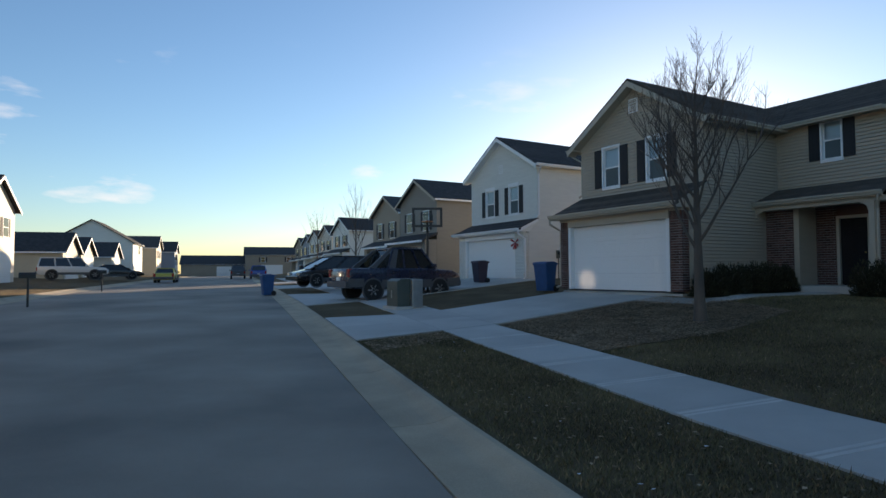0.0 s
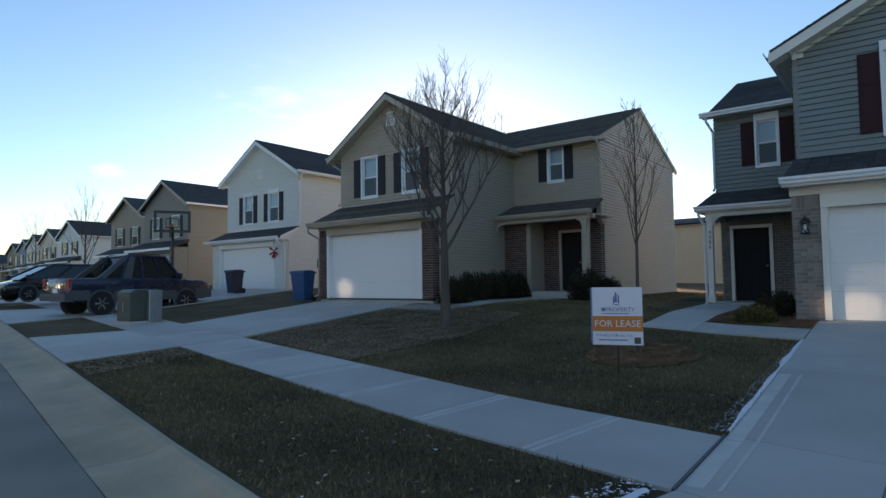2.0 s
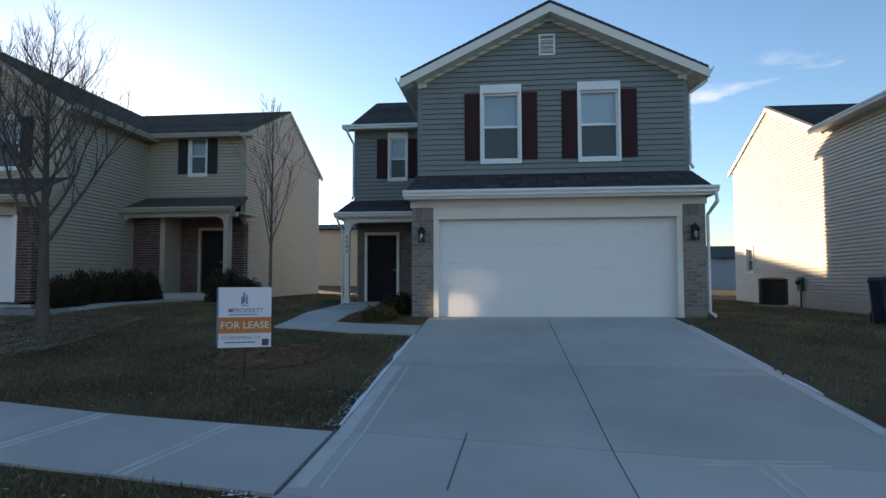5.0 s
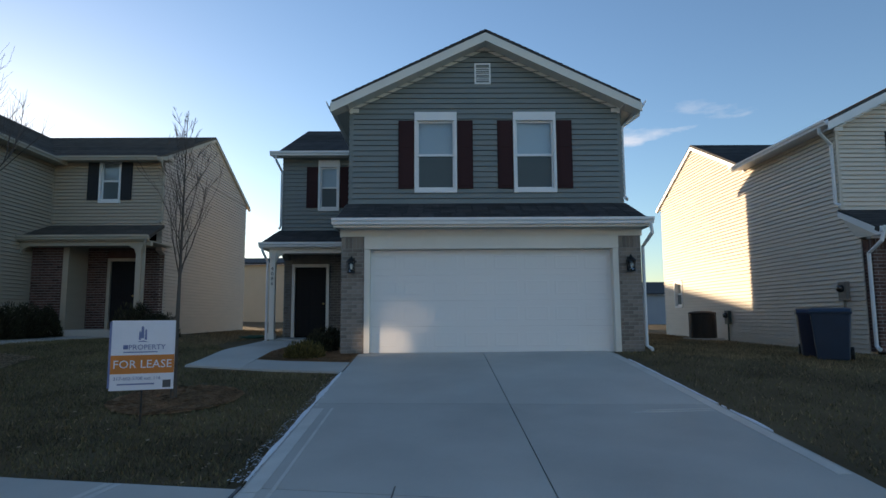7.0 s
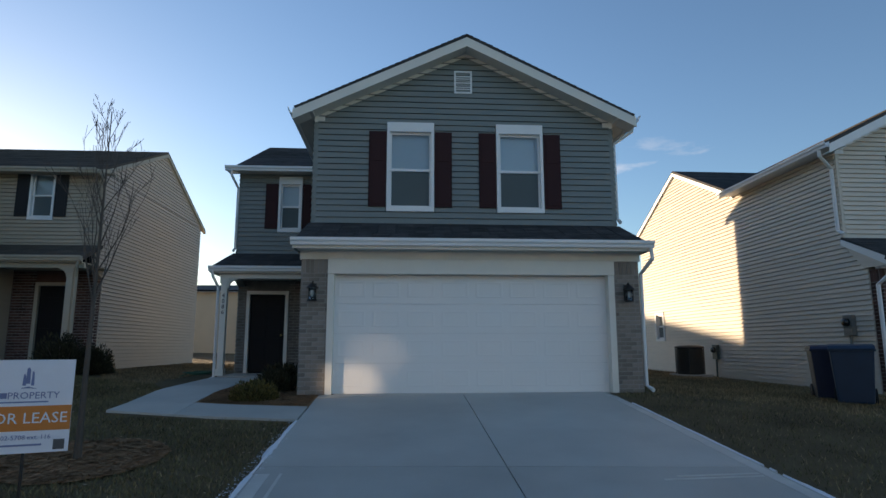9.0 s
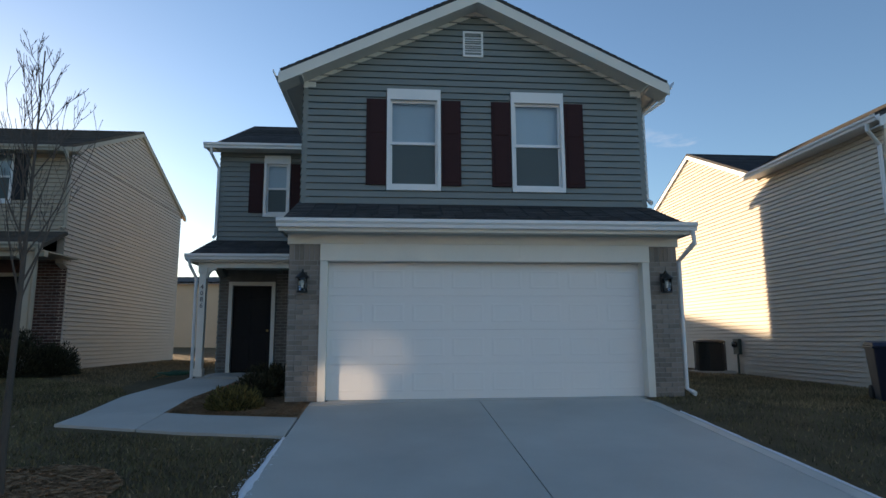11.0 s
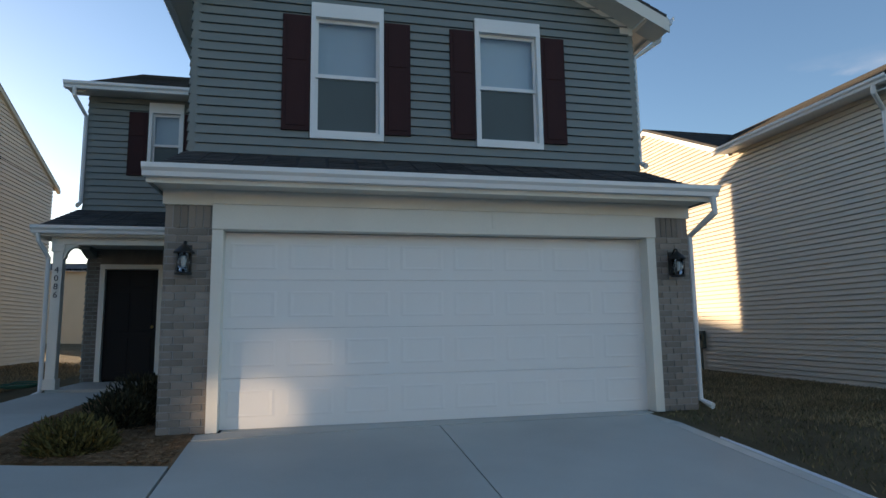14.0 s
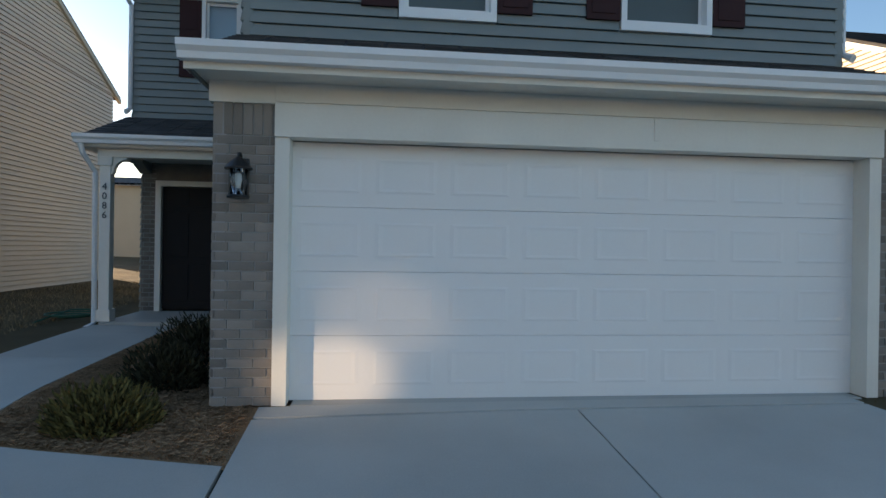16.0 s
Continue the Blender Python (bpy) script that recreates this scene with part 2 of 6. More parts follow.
def prism(bm, pts, way):
    """A solid from a flat outline and the way along which it is drawn out."""
    way = Vector(way)
    a = [bm.verts.new(Vector(p)) for p in pts]
    b = [bm.verts.new(Vector(p) + way) for p in pts]
    bm.faces.new(a)
    bm.faces.new(b[::-1])
    for i in range(len(a)):
        j = (i + 1) % len(a)
        bm.faces.new([a[j], a[i], b[i], b[j]])


def tube(bm, pts, radii, sides=8, squash=1.0):
    """A tapered tube along points."""
    pts = [Vector(p) for p in pts]
    rings = []
    side = None
    for i, p in enumerate(pts):
        d = (pts[min(i + 1, len(pts) - 1)] - pts[max(i - 1, 0)]).normalized()
        if side is None:
            side = d.cross(Vector((0, 0, 1)) if abs(d.z) < 0.9 else Vector((0, 1, 0))).normalized()
        side = (side - d * side.dot(d)).normalized()
        up = d.cross(side)
        r = radii[i] if isinstance(radii, (list, tuple)) else radii
        rings.append([bm.verts.new(p + side * r * math.cos(2 * math.pi * k / sides) + up * r * squash * math.sin(2 * math.pi * k / sides)) for k in range(sides)])
    for a, b in zip(rings, rings[1:]):
        for k in range(sides):
            bm.faces.new([a[k], a[(k + 1) % sides], b[(k + 1) % sides], b[k]])
    bm.faces.new(rings[0][::-1])
    bm.faces.new(rings[-1])


def lathe(bm, profile, x=0.0, y=0.0, sides=16, ring=False):
    """A turned shape from (radius, height) pairs about an upright axis."""
    rings = [[bm.verts.new((x + r * math.cos(2 * math.pi * k / sides), y + r * math.sin(2 * math.pi * k / sides), z)) for k in range(sides)] for r, z in profile]
    for a, b in zip(rings, rings[1:] + rings[:1] if ring else rings[1:]):
        for k in range(sides):
            bm.faces.new([a[k], a[(k + 1) % sides], b[(k + 1) % sides], b[k]])
    if not ring:
        bm.faces.new(rings[0][::-1])
        bm.faces.new(rings[-1])


def finish(bm, name, material, bevel=0.0, smooth=False, segs=2):
    bmesh.ops.recalc_face_normals(bm, faces=bm.faces)
    if bevel:
        bmesh.ops.bevel(bm, geom=[e for e in bm.edges if e.calc_face_angle(0) > 0.6], offset=bevel, segments=segs, profile=0.6, affect="EDGES", clamp_overlap=True)
    me = bpy.data.meshes.new(name)
    bm.to_mesh(me)
    bm.free()
    me.materials.append(material)
    if smooth:
        me.shade_smooth()
    return me


def part(name, bm, material, parent, label="", bevel=0.0, smooth=False):
    ob = new(name, finish(bm, name, material, bevel, smooth))
    ob.parent = parent
    if label:
        ob["label"] = label
    return ob


def thing(name, m, label, category, group="", kind=""):
    ob = new(name)
    ob.matrix_world = m
    return tagged(ob, label, category, group, kind)


def solo(name, bm, material, m, label, category, group="", kind="", bevel=0.0, smooth=False):
    ob = new(name, finish(bm, name, material, bevel, smooth))
    ob.matrix_world = m
    return tagged(ob, label, category, group, kind)


def text_mesh(name, body, size, depth=0.004, align="CENTER"):
    c = bpy.data.curves.new(name, "FONT")
    c.body, c.size, c.extrude, c.align_x, c.align_y, c.resolution_u = body, size, depth, align, "CENTER", 2
    tmp = bpy.data.objects.new(name, c)
    scene.collection.objects.link(tmp)
    me = bpy.data.meshes.new_from_object(tmp.evaluated_get(bpy.context.evaluated_depsgraph_get()))
    bpy.data.objects.remove(tmp)
    return me


# ---- the lie of the land ----
SKEW = math.atan(0.2)               # the street runs this far off the house fronts
ALONG, ACROSS = Vector((math.sin(SKEW), math.cos(SKEW), 0)), Vector((math.cos(SKEW), -math.sin(SKEW), 0))
ROAD_W = 10.0


def rise(a):
    return float(np.interp(a, [-400, -7, -2.2, 5, 17, 24, 40, 80, 130, 400], [-0.2, -0.2, 0, 0, 0.32, 0.47, 0.66, 0.95, 1.15, 1.2]))


def base(c):
    return float(np.interp(c, [-60, -24, -14, -10.7, -10, 0.25, 0.85, 1.1, 3.22, 4.65, 11.6, 14, 60], [1.0, 1.0, 0.5, 0.32, 0.21, 0.21, 0.23, 0.26, 0.29, 0.355, 0.985, 1.03, 1.03]))


def land(c, a):
    return base(c) + rise(a)


def ca(x, y):
    """Across and along the street, from a place."""
    v = Vector((x, y, 0))
    return v.dot(ACROSS), v.dot(ALONG)


def ground_z(x, y):
    return land(*ca(x, y))


def at(c, a, dz=0.0):
    p = ACROSS * c + ALONG * a
    return Vector((p.x, p.y, land(c, a) + dz))


def sheet(name, c_lines, a_lines, material, dz, label, category, thick=0.0, kind="structure"):
    """A piece of ground between lines across and along the street."""
    bm = bmesh.new()
    g = [[bm.verts.new(at(c, a, dz)) for a in a_lines] for c in c_lines]
    for i in range(len(c_lines) - 1):
        for j in range(len(a_lines) - 1):
            bm.faces.new([g[i][j], g[i + 1][j], g[i + 1][j + 1], g[i][j + 1]])
    if thick:
        r = bmesh.ops.extrude_face_region(bm, geom=list(bm.faces))
        for v in r["geom"]:
            if isinstance(v, bmesh.types.BMVert):
                v.co.z -= thick
    return solo(name, bm, material, Matrix(), label, category, kind=kind)


def span(a, b, step):
    n = max(1, round((b - a) / step))
    return [a + (b - a) * i / n for i in range(n + 1)]


ROAD_A = span(-60, 0, 10) + span(4, 150, 4)
NEAR_C = [-60, -40, -24, -19, -14, -10.7]
# bare soil and grass: one sheet to the horizon, dipping under the road
def make_ground():
    bm = bmesh.new()
    cl = [-3000, -600, -200, -60, -40, -24, -19, -14, -10.75, -10.7, -10.0, 0.25, 1.03, 1.07] + span(1.1, 3.2, 0.35) + span(3.5, 14, 0.5) + [18, 24, 32, 60, 200, 600, 3000]
    al = [-3000, -600, -200, -60, -30] + span(-20, 24, 0.8) + span(28, 150, 6) + [200, 600, 3000]
    grid = []
    for c in cl:
        col = []
        for a in al:
            p = at(c, a)
            if -10.72 < c < 1.05:
                p.z -= 0.25
            elif c > 1.08 and abs(a) < 40:
                p.z += 0.018 * noise.noise(Vector((p.x * 0.9, p.y * 0.9, 0))) - 0.012
            col.append(bm.verts.new(p))
        grid.append(col)
    for i in range(len(cl) - 1):
        for j in range(len(al) - 1):
            bm.faces.new([grid[i][j], grid[i + 1][j], grid[i + 1][j + 1], grid[i][j + 1]])
    ob = solo("ground", bm, M["lawn"], Matrix(), "dark dormant winter lawn with thin dry patches", "lawn", kind="structure", smooth=True)
    return ob


make_ground()
sheet("road", span(-10.0, 0.25, 1.2), ROAD_A, M["road"], 0.0, "grey worn asphalt residential street", "road")


def kerb(name, c0, sign):
    """A rolled concrete kerb and gutter, cast in three-metre lengths."""
    ob = thing(name, Matrix(), "worn concrete rolled kerb and gutter", "kerb", kind="structure")
    prof = [(0.0, 0.004), (0.42, -0.006), (0.53, 0.008), (0.62, 0.034), (0.70, 0.040), (0.78, 0.016)]
    lens = span(-24, 39, 3.0) + span(45, 147, 6.0)
    for a0, a1 in zip(lens, lens[1:]):
        bm = bmesh.new()
        rows = []
        for a in span(a0 + 0.006, a1 - 0.006, 3.0):
            top = []
            for c, dz in prof:
                p = ACROSS * (c0 + sign * c) + ALONG * a
                top.append(bm.verts.new((p.x, p.y, land(c0 + sign * c, a) + dz)))
            rows.append(top + [bm.verts.new(v.co - Vector((0, 0, 0.2))) for v in reversed(top)])
        n = len(rows[0])
        for r0, r1 in zip(rows, rows[1:]):
            for k in range(n):
                bm.faces.new([r0[k], r0[(k + 1) % n], r1[(k + 1) % n], r1[k]])
        bm.faces.new(rows[0])
        bm.faces.new(rows[-1][::-1])
        part("kerb_stone", bm, M["gutter_pan"], ob)


kerb("kerb_near", 0.26, 1)
kerb("kerb_far", -10.0, -1)


# ---- houses ----
def boards(O, d, n, zs, lo, hi, holes=(), step=0.118, thick=0.14):
    """Lap siding: the courses of a wall that stands at O, runs along d and faces n. Yields the two end outlines of each board."""
    O, d, n, up = Vector(O), Vector(d), Vector(n), Vector((0, 0, 1))
    z = zs[0]
    while z < zs[1] - 0.01:
        z1 = min(z + step, zs[1])
        a0, b0, a1, b1 = lo(z), hi(z), lo(z1), hi(z1)
        if b0 - a0 > 0.05:
            if b1 < a1:
                a1 = b1 = (a1 + b1) / 2
            cuts = sorted((h[0], h[1]) for h in holes if min(h[3], z1) - max(h[2], z) > 0.4 * step)
            runs, s0, s1 = [], a0, a1
            for h0, h1 in cuts:
                if h0 > s0:
                    runs.append((s0, h0, s1, h0))
                s0 = s1 = h1
            runs.append((s0, b0, s1, max(b1, s1)))
            for p0, p1, q0, q1 in runs:
                if p1 - p0 > 0.01:
                    gap = (0.011 if step > 0.11 else 0.015) if z1 - z > 0.05 else 0.0
                    prof = [(-thick, z), (0.035, z), (0.014, z1 - gap), (-0.012, z1 - gap), (-0.012, z1), (-thick, z1)]
                    yield [[O + d * (e0 + (e1 - e0) * (zz - z) / (z1 - z)) + up * zz + n * q for q, zz in prof] for e0, e1 in ((p0, q0), (p1, q1))]
        z = z1


def add_hexa(bm, c):
    v = [bm.verts.new(p) for p in c]
    for f in ((0, 1, 2, 3), (7, 6, 5, 4), (0, 4, 5, 1), (1, 5, 6, 2), (2, 6, 7, 3), (3, 7, 4, 0)):
        bm.faces.new([v[i] for i in f])


def add_board(bm, ends):
    """One course of siding between its two end outlines."""
    a, b = ([bm.verts.new(p) for p in end] for end in ends)
    bm.faces.new(a)
    bm.faces.new(b[::-1])
    for i in range(len(a)):
        k = (i + 1) % len(a)
        bm.faces.new([a[k], a[i], b[i], b[k]])


def siding(house, name, material, pieces, *args, **kw):
    """One wall of siding: each board a part of its own on the house nearest to the walk, one mesh elsewhere."""
    kw["step"] = house.get("course", 0.118)
    if not pieces:
        bm = bmesh.new()
        for c in boards(*args, **kw):
            add_board(bm, c)
        return tagged(part(name, bm, material, house), kind="stuff")
    for c in boards(*args, **kw):
        bm = bmesh.new()
        add_board(bm, c)
        part("siding_board", bm, material, house)


def window(house, P, d, n, w, h, trim, shutter=None, head=True, sw=0.36, blind=True):
    """A two-sash window whose opening starts at P and runs w along d: frame, panes, blind and a pair of shutters."""
    P, d, n, up = Vector(P), Vector(d), Vector(n), Vector((0, 0, 1))

    def slab(bm, a0, a1, z0, z1, n0, n1):
        add_hexa(bm, [P + d * a + up * z + n * q for z in (z0, z1) for a, q in ((a0, n0), (a1, n0), (a1, n1), (a0, n1))])

    t = 0.058
    top = 0.19 if head else 0.07
    bm = bmesh.new()
    slab(bm, -t, 0, -0.09, h, -0.10, 0.050)
    slab(bm, w, w + t, -0.09, h, -0.10, 0.050)
    slab(bm, -t, w + t, h, h + top, -0.10, 0.052)
    slab(bm, 0, w, -0.09, 0, -0.10, 0.051)
    fr = part("window", bm, trim, house, "white two-sash vinyl window")
    bm = bmesh.new()
    for z0, z1, q in ((0.0, h * 0.52, -0.045), (h * 0.48, h, -0.02)):
        slab(bm, 0, 0.036, z0, z1, q - 0.03, q)
        slab(bm, w - 0.036, w, z0, z1, q - 0.03, q)
        slab(bm, 0.036, w - 0.036, z0, z0 + 0.045, q - 0.03, q)
        slab(bm, 0.036, w - 0.036, z1 - 0.045, z1, q - 0.03, q)
    part("sash", bm, trim, fr)
    for z0, z1, q in ((0.04, h * 0.52 - 0.04, -0.06), (h * 0.48 + 0.04, h - 0.04, -0.035)):
        bm = bmesh.new()
        slab(bm, 0.03, w - 0.03, z0, z1, q - 0.006, q)
        part("pane", bm, M["glass"], fr).visible_shadow = False
    if blind:
        bm = bmesh.new()
        slab(bm, -0.02, w + 0.02, -0.02, h + 0.02, -0.135, -0.12)
        part("blind", bm, M["blind"], fr)
        bm = bmesh.new()
        slab(bm, 0.036, w - 0.036, 0.04, h * 0.475, -0.050, -0.048)
        part("insect_screen", bm, M["screen"], fr).visible_shadow = False
    if shutter:
        for a0 in (-t - sw, w + t):
            bm = bmesh.new()
            slab(bm, a0 + 0.01, a0 + sw - 0.01, 0.0, h, 0.0, 0.050)
            for z0, z1 in ((0.06, h * 0.55), (h * 0.55 + 0.08, h - 0.06)):
                slab(bm, a0 + 0.06, a0 + sw - 0.06, z0, z1, 0.050, 0.060)
            part("shutter", bm, shutter, house, bevel=0.004)
    return fr


def gutter(house, p0, p1, out, material):
    """An ogee eaves gutter between two points, its lip towards out."""
    p0, p1, o, up = Vector(p0), Vector(p1), Vector(out), Vector((0, 0, 1))
    prof = [(0, 0), (0.075, 0), (0.085, 0.045), (0.115, 0.075), (0.118, 0.12), (0.104, 0.12), (0.10, 0.085), (0.07, 0.05), (0.062, 0.012), (0.01, 0.012), (0.01, 0.12), (0, 0.12)]
    bm = bmesh.new()
    prism(bm, [p0 + o * a + up * b for a, b in prof], p1 - p0)
    return part("gutter", bm, material, house)


def downspout(house, pts, material):
    bm = bmesh.new()
    tube(bm, pts, 0.045, 8, 0.75)
    return part("downspout", bm, material, house)


def bricks(house, O, d, n, w, h, material, pieces, soldier=False):
    """A brick-clad face: mortar bed and running-bond bricks that stand proud of it."""
    O, d, n, up = Vector(O), Vector(d), Vector(n), Vector((0, 0, 1))
    bm = bmesh.new()
    add_hexa(bm, [O + d * a + up * z + n * q for z in (0, h) for a, q in ((0, -0.10), (w, -0.10), (w, -0.008), (0, -0.008))])
    part("brick_backing", bm, M["mortar"], house)
    bl, bh, j = 0.194, 0.062, 0.011
    whole = bmesh.new()
    row, z, shared = 0, 0.0, {}
    while z + 0.03 <= h:
        last = soldier and h - z < bh * 4 + 3 * j and h - z > 0.15
        bl, bh = (0.073, h - z) if last else (0.194, 0.062)
        a = -(bl / 2 if row % 2 and not last else 0.0)
        while a < w - 0.006:
            a0, a1 = max(a, 0.0), min(a + bl - j, w)
            if a1 - a0 > 0.005:
                q = 0.0 + 0.003 * random.random()
                top = min(z + bh, h)
                if pieces:
                    key = (round(a1 - a0, 3), round(top - z, 3))
                    if key not in shared:
                        bm = bmesh.new()
                        add_hexa(bm, [d * x + up * zz + n * qq for zz in (0, key[1]) for x, qq in ((0, -0.03), (key[0], -0.03), (key[0], 0.0), (0, 0.0))])
                        shared[key] = finish(bm, "brick", material)
                    ob = new("brick", shared[key])
                    ob.location = O + d * a0 + up * z + n * q
                    ob.parent = house
                else:
                    add_hexa(whole, [O + d * x + up * zz + n * qq for zz in (z, top) for x, qq in ((a0, -0.03), (a1, -0.03), (a1, q), (a0, q))])
            a += bl
        z += bh + j
        row += 1
    if pieces:
        whole.free()
    else:
        tagged(part("brickwork", whole, material, house), kind="stuff")


def roof_slab(house, pts, thick=0.10, courses=False, name="roof", material=None):
    """A shingled roof plane from its eave corners (first two) and its upper corners."""
    e0, e1, r1, r0 = (Vector(p) for p in pts)
    nrm = (e1 - e0).cross(r0 - e0).normalized()
    if nrm.z < 0:
        nrm = -nrm
    material = material or M[house.get("roofing", "shingle")]
    bm = bmesh.new()
    prism(bm, [e0, e1, r1, r0], -nrm * thick)
    ob = part(name, bm, material, house)
    n = max(2, round((r0 - e0).length / 0.14))
    bm = bmesh.new()
    rng = random.Random(7)
    for k in range(n):
        s0, s1 = k / n, min(1.0, (k + 1.15) / n)
        a0, a1, b0, b1 = e0.lerp(r0, s0), e1.lerp(r1, s0), e0.lerp(r0, s1), e1.lerp(r1, s1)
        m = max(1, round((a1 - a0).length / 0.33)) if courses else 1
        for i in range(m):
            f0, f1 = i / m + 0.003 * (m > 1), (i + 1) / m - 0.003 * (m > 1)
            q = 0.011 + 0.005 * rng.random()
            add_hexa(bm, [a0.lerp(a1, f0), a0.lerp(a1, f1), b0.lerp(b1, f1), b0.lerp(b1, f0),
                          a0.lerp(a1, f0) + nrm * q, a0.lerp(a1, f1) + nrm * q, b0.lerp(b1, f1) + nrm * 0.003, b0.lerp(b1, f0) + nrm * 0.003])
    part("shingles", bm, material, ob)
    return ob


def garage_door(house, x, y0, y1, h, material, rows=4, cols=8, detail=True):
    """A sectional door with embossed panels."""
    w = y1 - y0
    hs = h / rows
    for r in range(rows):
        bm = bmesh.new()
        box(bm, x, x + 0.045, y0, y1, r * hs + 0.001, (r + 1) * hs - 0.001)
        sec = part("garage_door_section", bm, material, house, bevel=0.003)
        if not detail:
            continue
        pw = w / cols
        for c in range(cols):
            a0, a1 = y0 + c * pw + 0.055, y0 + (c + 1) * pw - 0.055
            z0, z1 = r * hs + 0.115, (r + 1) * hs - 0.115
            bm = bmesh.new()
            o = [(a0, z0), (a1, z0), (a1, z1), (a0, z1)]
            i1 = [(a0 + 0.03, z0 + 0.016), (a1 - 0.03, z0 + 0.016), (a1 - 0.03, z1 - 0.016), (a0 + 0.03, z1 - 0.016)]
            i2 = [(a0 + 0.065, z0 + 0.036), (a1 - 0.065, z0 + 0.036), (a1 - 0.065, z1 - 0.036), (a0 + 0.065, z1 - 0.036)]
            loops = [[bm.verts.new((x + q, a, z)) for a, z in ring] for q, ring in ((0.0, o), (-0.0035, i1), (-0.001, i2))]
            for la, lb in zip(loops, loops[1:]):
                for k in range(4):
                    bm.faces.new([la[k], la[(k + 1) % 4], lb[(k + 1) % 4], lb[k]])
            bm.faces.new(loops[-1])
            back = [bm.verts.new((x + 0.002, a, z)) for a, z in o]
            for k in range(4):
                bm.faces.new([loops[0][(k + 1) % 4], loops[0][k], back[k], back[(k + 1) % 4]])
            part("panel", bm, material, sec)


def lantern(m, label):
    """A black wall lantern with a seeded-glass cylinder and a peaked cap."""
    ob = thing("wall_lantern", m, label, "lamp", "garage lanterns")
    bm = bmesh.new()
    box(bm, -0.02, 0.0, -0.055, 0.055, 0.02, 0.30)
    part("backplate", bm, M["black"], ob, bevel=0.006)
    bm = bmesh.new()
    tube(bm, [(-0.01, 0, 0.27), (-0.07, 0, 0.33), (-0.115, 0, 0.32), (-0.115, 0, 0.28)], 0.011, 8)
    part("arm", bm, M["black"], ob, smooth=True)
    bm = bmesh.new()
    lathe(bm, [(0.098, 0.205), (0.10, 0.215), (0.055, 0.262), (0.03, 0.285), (0.012, 0.30), (0.006, 0.315)], -0.115, 0, 20)
    part("cap", bm, M["black"], ob)
    bm = bmesh.new()
    lathe(bm, [(0.066, 0.015), (0.066, 0.205), (0.062, 0.205), (0.062, 0.015)], -0.115, 0, 20, True)
    part("glass_cylinder", bm, M["glass"], ob, smooth=True)
    bm = bmesh.new()
    lathe(bm, [(0.02, -0.012), (0.078, -0.005), (0.082, 0.008), (0.078, 0.016), (0.03, 0.02)], -0.115, 0, 20)
    part("base_ring", bm, M["black"], ob)
    for k in range(4):
        bm = bmesh.new()
        a = math.pi / 4 + k * math.pi / 2
        tube(bm, [(-0.115 + 0.074 * math.cos(a), 0.074 * math.sin(a), 0.01), (-0.115 + 0.074 * math.cos(a), 0.074 * math.sin(a), 0.21)], 0.005, 6)
        part("cage_bar", bm, M["black"], ob)
    bm = bmesh.new()
    lathe(bm, [(0.018, 0.02), (0.018, 0.10), (0.026, 0.12), (0.020, 0.165), (0.004, 0.18)], -0.115, 0, 12)
    part("candle_bulb", bm, M["trim"], ob, smooth=True)
    return ob


def post(house, x, y, z0, z1, trim, size=0.14):
    """A square porch post with a plinth, a capital and two curved brackets."""
    bm = bmesh.new()
    s = size / 2
    box(bm, x - s, x + s, y - s, y + s, z0, z1)
    box(bm, x - s - 0.022, x + s + 0.022, y - s - 0.022, y + s + 0.022, z0, z0 + 0.16)
    box(bm, x - s - 0.022, x + s + 0.022, y - s - 0.022, y + s + 0.022, z1 - 0.12, z1)
    part("porch_post", bm, trim, house, bevel=0.006)


def bracket(house, x, y, z, sy, trim):
    """A curved corner bracket under the porch beam, reaching sy sideways."""
    pts = [(0, 0), (sy * 0.20, 0)] + [(sy * (0.20 - 0.17 * math.sin(t)), -0.17 + 0.17 * math.cos(t) - 0.03) for t in span(0, math.pi / 2, 0.3)] + [(0, -0.24)]
    bm = bmesh.new()
    prism(bm, [(x - 0.045, y + a, z + b) for a, b in pts], (0.09, 0, 0))
    part("bracket", bm, trim, house)


